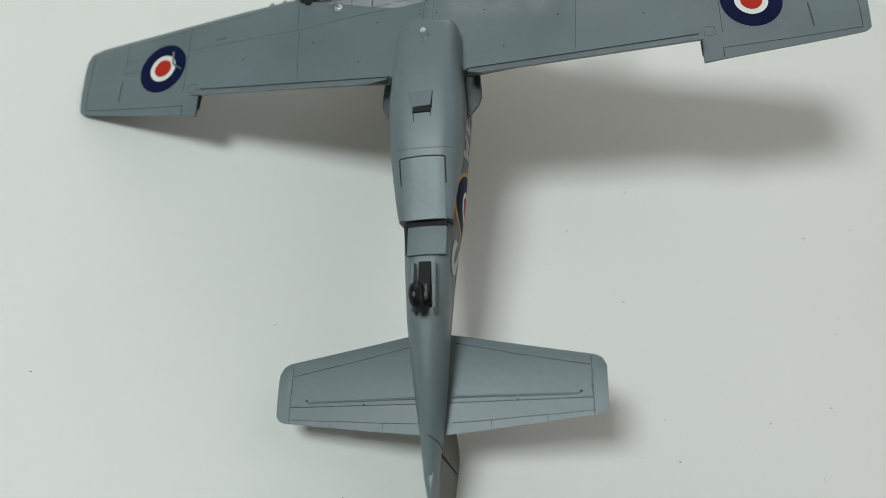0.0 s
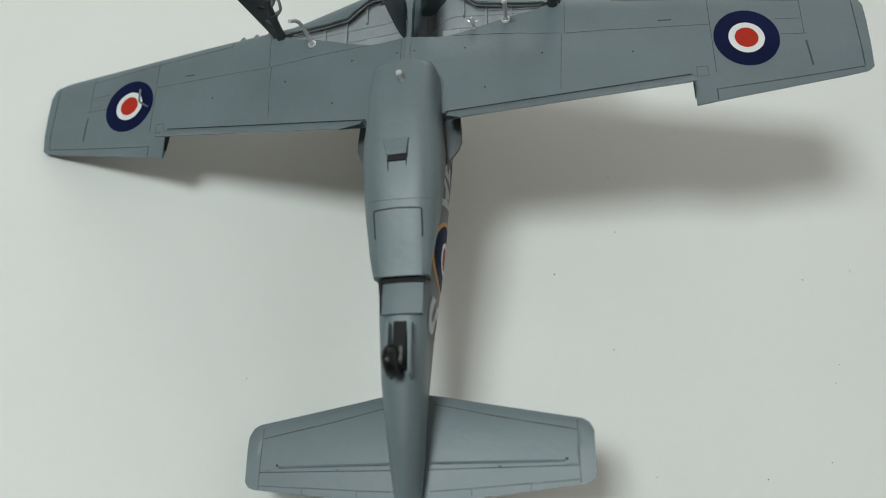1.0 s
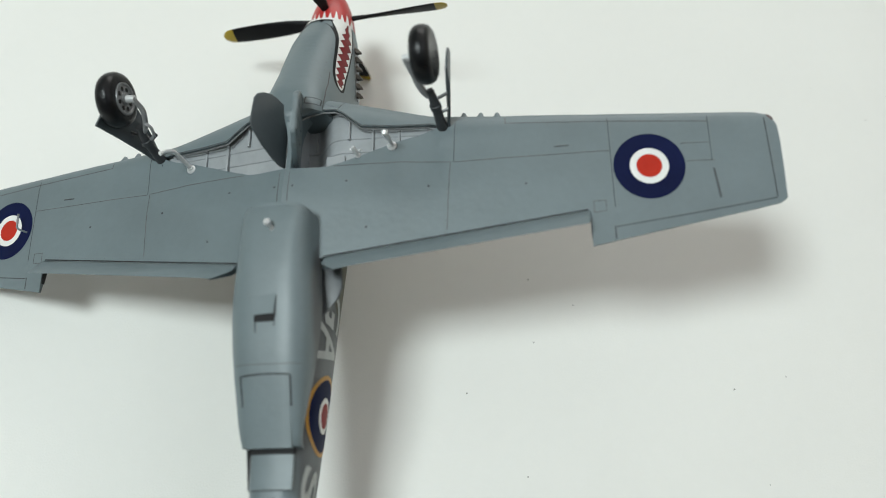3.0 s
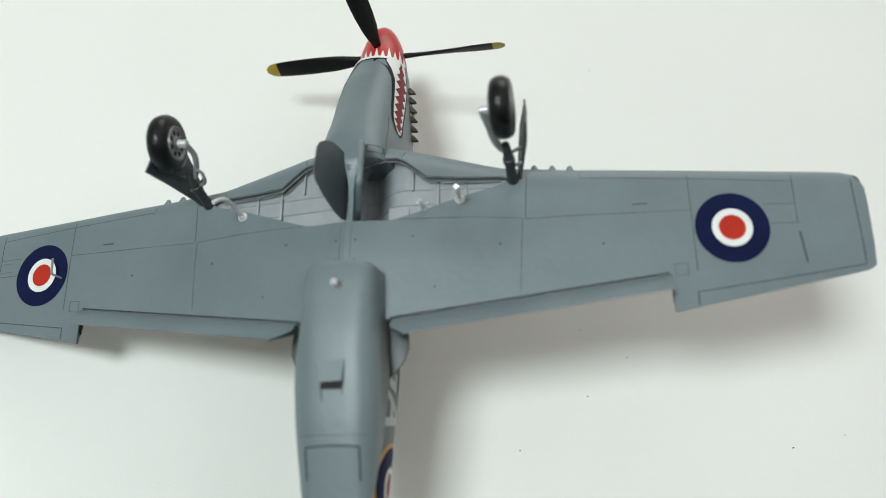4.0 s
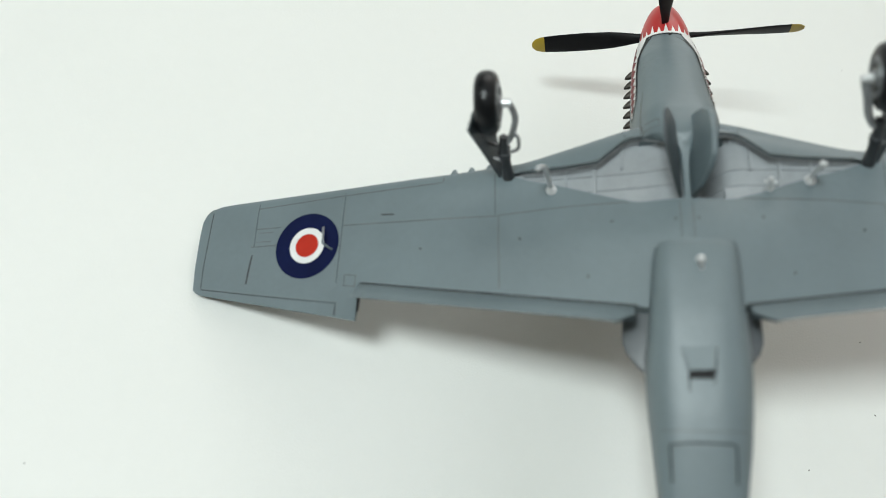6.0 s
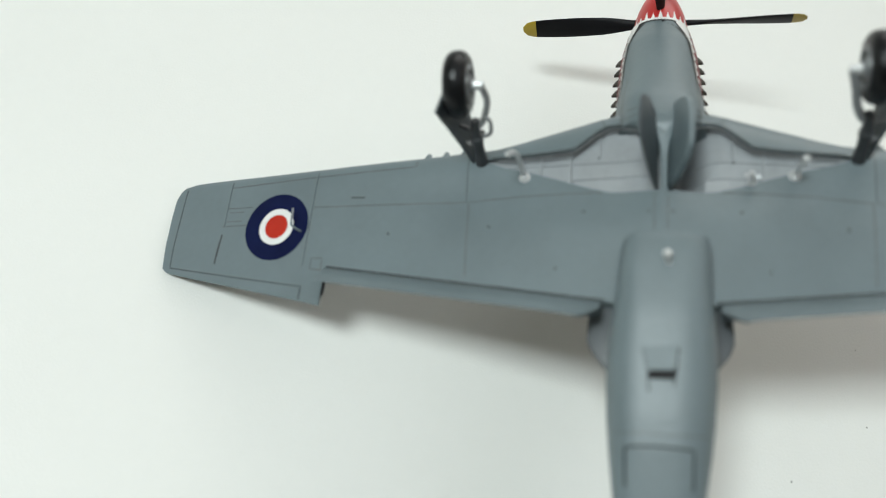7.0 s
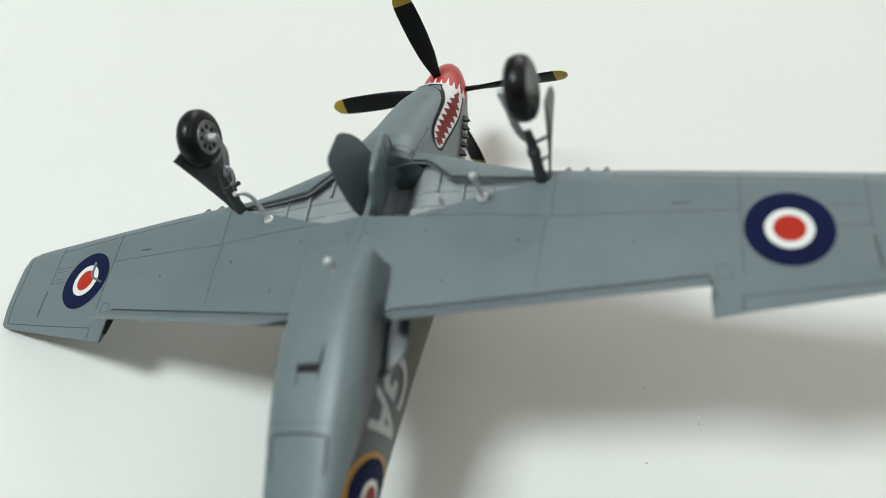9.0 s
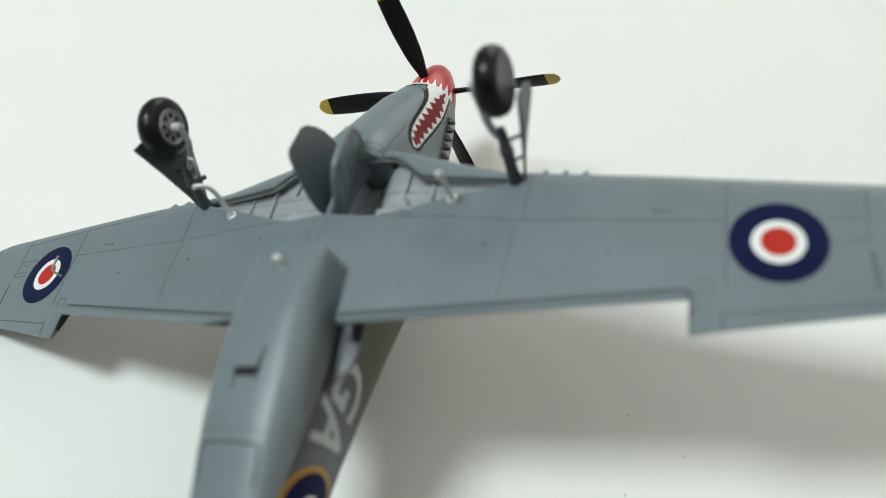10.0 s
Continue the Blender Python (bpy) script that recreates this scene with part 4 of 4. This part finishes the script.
for s in (1, -1):
    drop = 0.5 if s > 0 else 1.4
    rear = lambda y0, y1, n: [y0 + 3.6 * (k / 14) ** 2 for k in range(14)] + [y0 + 3.6 + (y1 - y0 - 3.6) * k / n for k in range(n + 1)]
    grow = lambda y: 46.6 + (y - 45.9) * 29.4 / 30.1
    part("mouth_outline", mouth_band(lambda y: mouth_line(MOUTH_LOW, grow(y)) + 1.0 * min(1, (y - 45.9) / 0.8), lambda y: mouth_line(MOUTH_TOP, grow(y)) - 0.6 * min(1, (y - 45.9) / 0.8), rear(45.9, 74.85, 70), s, 0.05, 8), M_BLACK, fuselage, "black outline of the shark mouth")
    part("mouth_teeth", mouth_band(lambda y: mouth_line(MOUTH_LOW, y), lambda y: mouth_line(MOUTH_TOP, y), rear(46.6, 76.0, 80), s, 0.10, 8), M_DECAL_WHITE, fuselage, "white shark teeth")
    within = [47.6 + 27.4 * k / 220 for k in range(221)]
    part("mouth_shadow", mouth_band(lambda y: inside(y, 0.12)[0], lambda y: inside(y, 0.2)[1], within, s, 0.13, 6), M_BLACK, fuselage, "dark line between teeth and mouth")
    part("mouth_inside", mouth_band(lambda y: inside(y)[0], lambda y: inside(y)[1], within, s, 0.15, 6), M_MOUTH, fuselage, "dark red inside of the shark mouth")


def cowl_ring(y0, y1, a0, a1, out, n=40):
    """A painted band round the cowl's chin; angles in degrees from straight belly."""
    bm = bmesh.new()
    prev = None
    for k in range(n + 1):
        a = radians(90 - (a0 + (a1 - a0) * k / n))
        row = []
        for y in np.linspace(y0, y1, 4):
            w, zb, zt, zc, e = station(y)
            c, sn = math.cos(a), math.sin(a)
            x = shift(y) + (w + out) * math.copysign(abs(c) ** (2 / e), c)
            row.append(bm.verts.new(at(x, y, zc + (zb + out - zc) * max(sn, 0) ** (2 / e))))
        if prev:
            for j in range(3):
                bm.faces.new((prev[j], prev[j + 1], row[j + 1], row[j]))
        prev = row
    return bm


part("chin_band", cowl_ring(74.95, 76.02, -62, 62, 0.12), M_DECAL_WHITE, fuselage, "white band of teeth round the chin")
part("chin_line", cowl_ring(74.35, 74.95, -38, 27, 0.13), M_BLACK, fuselage, "black line round the chin")
bm = bmesh.new()
for k in range(11):
    a0 = radians(-75 + 15 * k)
    tip = 80.4 if k % 2 else 79.5
    def on_spinner(a, y, out=0.07):
        r = float(np.interp(y, [p[0] for p in prof], [p[1] for p in prof])) + out
        return at(HUB.x + r * math.sin(a), y, HUB.z + r * math.cos(a))
    rows = []
    for j in range(5):
        y = 76.02 + (tip - 76.02) * j / 4
        half = radians(7.2) * (1 - j / 4) + 0.002
        rows.append([bm.verts.new(on_spinner(a0 + half * q, y)) for q in (-1, 0, 1)])
    for p, q in zip(rows, rows[1:]):
        for i in range(2):
            bm.faces.new((p[i], p[i + 1], q[i + 1], q[i]))
part("spinner_gap", turned([(75.85, 7.0), (75.9, 7.1), (76.1, 7.05), (76.15, 6.9)], (HUB.x, 0, HUB.z), (0, 1, 0), 40), M_RECESS_SHADE, spinner)
part("spinner_teeth", bm, M_DECAL_WHITE, spinner, "white teeth painted on the spinner's rim")
# cowl panel lines
def belly(y, x):
    w, zb, zt, zc, e = station(y)
    r = min(0.999, abs(x - shift(y)) / w)
    return zc + (zb - zc) * (1 - r ** e) ** (1 / e)


fuselage_skin = draped(fuselage, lambda x, y: belly(y, x))
belly_skin = lambda x, y: max(fuselage_skin(x, y), under(x, y) if y < lead(x) else -99.0)
for q in (1, -1):
    for pts in ([(4.4, 38.2), (4.4, 36.1), (7.9, 36.0), (7.9, 38.0), (4.4, 38.2)], [(8.3, 35.4), (8.2, 40.0), (7.9, 45.0), (7.2, 50.5)]):
        pts = [(q * x - 0.3, y) for x, y in pts]
        strip_line(fuselage, pts, width=0.26 if len(pts) == 5 and q > 0 else 0.14, mat=M_LINE if len(pts) == 5 and q > 0 else M_LINE_BROWN, rise=0.08, surface=belly_skin)
rivet_rows(fuselage, [((5.9, 45.5), (5.6, 62.0)), ((-7.0, 45.5), (-6.8, 62.0))], belly_skin, 1.6, 0.08)

# fuselage roundel and code letters
for s in (1,):
    for nm, mt, r0, r1, out in (("roundel_yellow", M_DECAL_YELLOW, 8.2, 9.4, 0.14), ("roundel_blue", M_DECAL_BLUE, 4.0, 8.4, 0.16), ("roundel_white", M_DECAL_WHITE, 2.9, 4.2, 0.18), ("roundel_red", M_DECAL_RED_DULL, 0.0, 3.0, 0.20)):
        ring_decal(fuselage, nm, mt, r0, r1, lambda u, v: side_point(-39.5 + u, v - 2.1, s, -22.0, out))


def code_letter(ch, yc, s, width, height=9.4, mid=1.3, lean=0.0):
    cu = bpy.data.curves.new("letter", 'FONT')
    cu.body, cu.size, cu.offset, cu.resolution_u = ch, 1.0, 0.022, 4
    tmp = bpy.data.objects.new("letter", cu)
    me = bpy.data.meshes.new_from_object(tmp)
    bm = bmesh.new()
    bm.from_mesh(me)
    bpy.data.objects.remove(tmp)
    bpy.data.curves.remove(cu)
    bpy.data.meshes.remove(me)
    xs_, ys_ = [v.co.x for v in bm.verts], [v.co.y for v in bm.verts]
    x0, x1, y0, y1 = min(xs_), max(xs_), min(ys_), max(ys_)
    bmesh.ops.triangulate(bm, faces=bm.faces)
    for _ in range(3):
        bmesh.ops.subdivide_edges(bm, edges=[e for e in bm.edges if e.calc_length() > 0.12], cuts=1)
        bmesh.ops.triangulate(bm, faces=[f for f in bm.faces if len(f.verts) > 3])
    for v in bm.verts:
        u, w = (v.co.x - x0) / (x1 - x0) - 0.5, (v.co.y - y0) / (y1 - y0) - 0.5
        v.co = at(*side_point(yc - s * (u * width + w * lean), mid - w * height, s, -22.0, 0.16))
    return part("code_letter", bm, M_CODE, fuselage, "pale grey code letter " + ch)


for ch, yc, wd, ln in (("G", -13.9, 10.2, 1.5), ("A", -23.9, 9.4, 2.0), ("S", -56.4, 9.0, 1.0)):
    code_letter(ch, yc, 1, wd, height=9.4 if ch == "S" else 10.6, mid={"G": -0.8, "A": 0.4, "S": 0.5}[ch], lean=ln)

# canopy, under the model
rings = []
for y, w, h in ((25, 2.4, 0.6), (22, 3.6, 2.0), (18, 4.2, 2.8), (14, 3.8, 2.2), (11, 2.6, 1.4)):
    zt = station(y)[2] + 1.2
    rings.append([(w * math.cos(a), y, zt - h * max(0, math.sin(a)) - 0.01 * k) for k, a in enumerate([math.pi * j / 12 for j in range(13)])])
M_GLASS = bpy.data.materials.new("canopy_plastic")
M_GLASS.use_nodes = True
g = M_GLASS.node_tree.nodes["Principled BSDF"]
g.inputs["Transmission Weight"].default_value, g.inputs["Roughness"].default_value, g.inputs["IOR"].default_value = 0.95, 0.05, 1.45
part("canopy", loft(rings), M_GLASS, plane, "clear plastic bubble canopy")

# ---- undercarriage ----
def main_gear(s):
    X = lambda x, y, z: (s * x, y, z)
    c = (38.5, 36.3, 5.8) if s > 0 else (40.6, 35.6, 5.2)
    tyre = [(-2.25, 3.7), (-2.35, 4.6), (-2.3, 5.6), (-1.8, 6.4), (-0.9, 6.85), (0, 6.95), (0.9, 6.85), (1.8, 6.4), (2.3, 5.6), (2.35, 4.6), (2.25, 3.7)]
    wheel = part("main_wheel", turned(tyre, X(*c), (1, 0, 0), 36), M_TYRE, plane, "black tyre on a grey spoked hub")
    inb = -s
    part("rim", turned([(0.2, 3.75), (2.3, 4.15), (2.65, 4.05), (2.65, 3.65), (2.36, 3.4), (2.33, 1.7), (2.8, 1.5), (2.95, 1.0), (2.95, 0)], X(*c), (inb, 0, 0), 28), M_RIM, wheel, "grey hub")
    for k in range(8):
        a = 2 * math.pi * k / 8
        p = Vector(X(*c)) + Vector((inb * 2.34, 2.55 * math.cos(a), 2.55 * math.sin(a)))
        part("rim_hole", turned([(-0.1, 0.6), (0.06, 0.6), (0.08, 0.0)], p, (inb, 0, 0), 10), M_RECESS_SHADE, wheel)
    part("axle", tube([X(c[0] - 1.2, c[1], c[2]), X(c[0] - 3.4, c[1] - 0.2, c[2]), X(c[0] - 5.0, c[1] - 0.3, c[2] - 0.1)], 0.95, 12, radii=[1.1, 1.0, 0.95]), M_SILVER, plane, "silver axle stub")
    leg = part("gear_leg", tube([X(38.2, 28.4, -15.0), X(38.2, 29.0, -11), X(38.3, 30.4, -5.0), X(38.0, 31.6, -1.8)], 1.3, 14, radii=[1.5, 1.2, 1.1, 0.9]), M_LEG, plane, "grey undercarriage leg")
    part("fork", tube(bent([X(38.0, 31.0, -3.8), X(36.8, 31.4, -2.8), X(35.7, 32.5, -0.6), X(35.1, 34.0, 2.2), X(c[0] - 4.5, c[1] - 0.3, c[2] + 0.2)], 4), 0.85 if s > 0 else 0.7, 10), M_OLEO, leg)
    if s < 0:
        part("torque_link", tube(bent([X(36.6, 30.0, -5.6), X(35.0, 30.0, -4.4), X(34.8, 31.2, -2.0), X(36.0, 31.8, -1.0)], 4), 0.42, 8), M_OLEO, leg)
    part("collar", turned([(-0.8, 1.2), (-0.7, 1.4), (0.7, 1.4), (0.8, 1.2)], X(38.25, 30.0, -6.6), (0, 0.2, 1), 14), M_LEG, leg)
    front = [(39.2, 30.6, -15.2), (40.0, 34.6, -10.2), (41.0, 38.4, -5.6)]
    if s > 0:
        outline = front + [(42.4, 41.6, -1.8), (42.6, 41.0, 0.8), (42.9, 38.4, 2.8), (43.2, 35.4, 4.2), (43.2, 32.6, 4.8), (42.6, 31.4, -1.0), (40.9, 29.9, -9.0), (39.4, 28.2, -15.2)]
    else:
        outline = front + [(41.6, 40.4, -1.6), (41.9, 39.6, 1.4), (42.6, 36.6, 4.0), (43.4, 33.0, 5.6), (44.1, 28.1, 6.4), (42.6, 28.7, -1.9), (40.8, 28.9, -10.8), (39.4, 28.2, -15.4)]
        part("link_nub", tube([X(38.4, 31.6, -8.4), X(37.8, 33.5, -9.2)], 0.6, 8), M_LEG, leg)
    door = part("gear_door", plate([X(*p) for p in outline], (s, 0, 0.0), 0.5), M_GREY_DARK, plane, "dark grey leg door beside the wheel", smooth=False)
    part("door_link", tube([X(38.6, 30.6, -4.6), X(41.8, 32.0, -4.4)], 0.4, 8), M_STEEL, door)
    part("door_link", tube([X(38.4, 29.4, -9.0), X(41.2, 30.6, -8.8)], 0.4, 8), M_STEEL, door)
    # inner door by the keel
    hx, lean, tall, y0, z0 = (2.3, radians(16.6), 0.93, 20.4, -9.8) if s > 0 else (1.15, radians(14.7), 0.845, 19.5, -7.6)
    free = [(-0.2, -2.4), (-0.3, 0.0), (-0.2, 4.0), (1.0, 9.3), (2.6, 11.8), (3.6, 12.4), (8.3, 12.9), (12.6, 12.4), (14.2, 11.3), (16.2, 8.4), (17.5, 5.2), (18.2, 1.5), (18.0, -2.4)]
    if s < 0:
        free = [(-0.2, -2.4), (-0.3, 0.0), (0.2, 3.0), (2.2, 8.8), (4.6, 13.0), (5.6, 13.9), (6.6, 14.2), (13.0, 13.5), (14.6, 12.4), (16.2, 9.6), (17.0, 7.0), (17.2, 4.0), (16.4, 0.5), (16.2, -2.4)]
    o = [(hx + v * tall * math.sin(lean), y0 + u, z0 + v * tall * math.cos(lean)) for u, v in free]
    thick = 1.2 if s > 0 else 0.5
    o = [(x - (thick - 0.45) * math.cos(lean), y, z + (thick - 0.45) * math.sin(lean)) for x, y, z in o]
    bm = plate([X(*p) for p in o], (s * math.cos(lean), 0, -math.sin(lean)), thick)
    bmesh.ops.bevel(bm, geom=list(bm.edges), offset=0.00018, segments=2, affect='EDGES', profile=0.5)
    # the starboard door is given the darker grey, the port one the wing's
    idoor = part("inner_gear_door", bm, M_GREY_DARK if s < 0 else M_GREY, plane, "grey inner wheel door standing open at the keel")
    for u, top in ((4.6, 11.0), (8.4, 11.4), (12.2, 10.8)) if s > 0 else ():
        e = -0.12 if s < 0 else 0.28
        q = [(hx + v * tall * math.sin(lean) + e * math.cos(lean), y0 + u + d, z0 + v * tall * math.cos(lean) - e * math.sin(lean)) for d, v in ((-0.2, 1.2), (0.2, 1.2), (0.2, top), (-0.2, top))]
        bm = plate([X(*p) for p in q], (s * math.cos(lean), 0, -math.sin(lean)), 0.3)
        part("stiffener", bm, M_GREY, idoor)
    if s > 0:
        mid_u, mid_v = 10.0, 6.0
        rim = [(mid_u + (u - mid_u) * 0.9, mid_v + (v - mid_v) * 0.9) for u, v in free[1:-1]]
        q = [X(hx + v * tall * math.sin(lean) + 0.45 * math.cos(lean), y0 + u, z0 + v * tall * math.cos(lean) - 0.45 * math.sin(lean)) for u, v in rim]
        part("rim_frame", tube(bent(q, 2), 0.2, 8), M_GREY, idoor)


for s in (1, -1):
    main_gear(s)

# ---- small fittings under the wing ----
def base_disc(x, y, r=1.25, h=1.0):
    z = under(x, y)
    return turned([(-0.3, r), (0.1, r), (0.35, r * 0.85), (0.5, r * 0.6), (h, r * 0.55), (h, 0)], (x, y, z), (0, 0, 1), 16)


rod_l = part("bracket_base", base_disc(-28.3, 24.0), M_SILVER, plane, "silver bracket foot")
part("bent_rod", tube(bent([(-28.3, 24.1, -12.2), (-28.8, 24.8, -8.0), (-29.1, 25.0, -5.2), (-29.6, 24.2, -2.8), (-30.4, 22.6, -1.0)], 4), 0.55, 10), M_SILVER, rod_l, "bent silver rod")
rod_r = part("bracket_base", base_disc(25.8, 24.0), M_SILVER, plane, "silver bracket foot")
part("bent_rod", tube(bent([(25.8, 24.1, -12.2), (26.2, 23.8, -8.8), (26.5, 23.1, -5.6), (26.7, 22.5, -3.0)], 4), 0.55, 10, radii=[0.5] * 6 + [0.62] * 4 + [0.8, 0.8, 0.4]), M_SILVER, rod_r, "silver rod")
stub = part("bracket_stub", base_disc(17.5, 21.8, 0.8, 1.9), M_SILVER, plane, "silver stub")
part("stub_cap", turned([(-0.5, 0.4), (0, 0.6), (0.9, 0.62), (1.5, 0.45), (1.7, 0)], (17.5, 21.8, under(17.7, 21.2) + 2.0), (-0.2, 0.4, 1), 12), M_SILVER, stub)
for dx, dy in ((1.5, 0.5), (-1.4, 0.8)):
    part("stub_arm", tube([(17.5, 21.8, under(17.7, 21.2) + 1.6), (17.5 + dx, 21.8 + dy, under(17.7, 21.2) + 2.0)], 0.22, 8), M_SILVER, stub)
pit = part("pitot_mast", tube(bent([(-80.0, 14.0, -19.8), (-80.8, 14.1, -18.4), (-81.6, 14.5, -17.5), (-81.8, 15.3, -17.3)], 4), 0.3, 8), M_GREY, plane, "thin pitot mast under the wing")
part("pitot_tube", tube([(-81.8, 15.1, -17.3), (-82.0, 18.7, -17.2)], 0.28, 8), M_OLEO, pit)

# ---- dust on the card ----
bm = bmesh.new()
rnd = random.Random(4)
spots = [(-52.5, -60.5), (50.2, -7.9), (49.1, 11.9), (56.8, -83.3), (46.0, 30.0), (62.0, 4.0)]
for x, y in spots + [(rnd.uniform(20, 190), rnd.uniform(-120, 120)) for _ in range(24)] + [(rnd.uniform(-190, -30), rnd.uniform(-150, 60)) for _ in range(5)]:
    p = LAY @ at(x, y, -LIFT + TILT_X * x + TILT_Y * y)
    r = rnd.uniform(0.00009, 0.00022)
    m = Matrix.Translation((p.x, p.y, r * 0.3)) @ Matrix.Rotation(rnd.uniform(0, 6), 4, 'Z') @ Matrix.Diagonal((r * rnd.uniform(0.8, 1.9), r, r * 0.7, 1))
    bmesh.ops.create_icosphere(bm, subdivisions=1, radius=1.0, matrix=m)
thing("dust_specks", bm, M_DUST, "tiny dark dust specks scattered on the white card", "dust", kind="stuff")
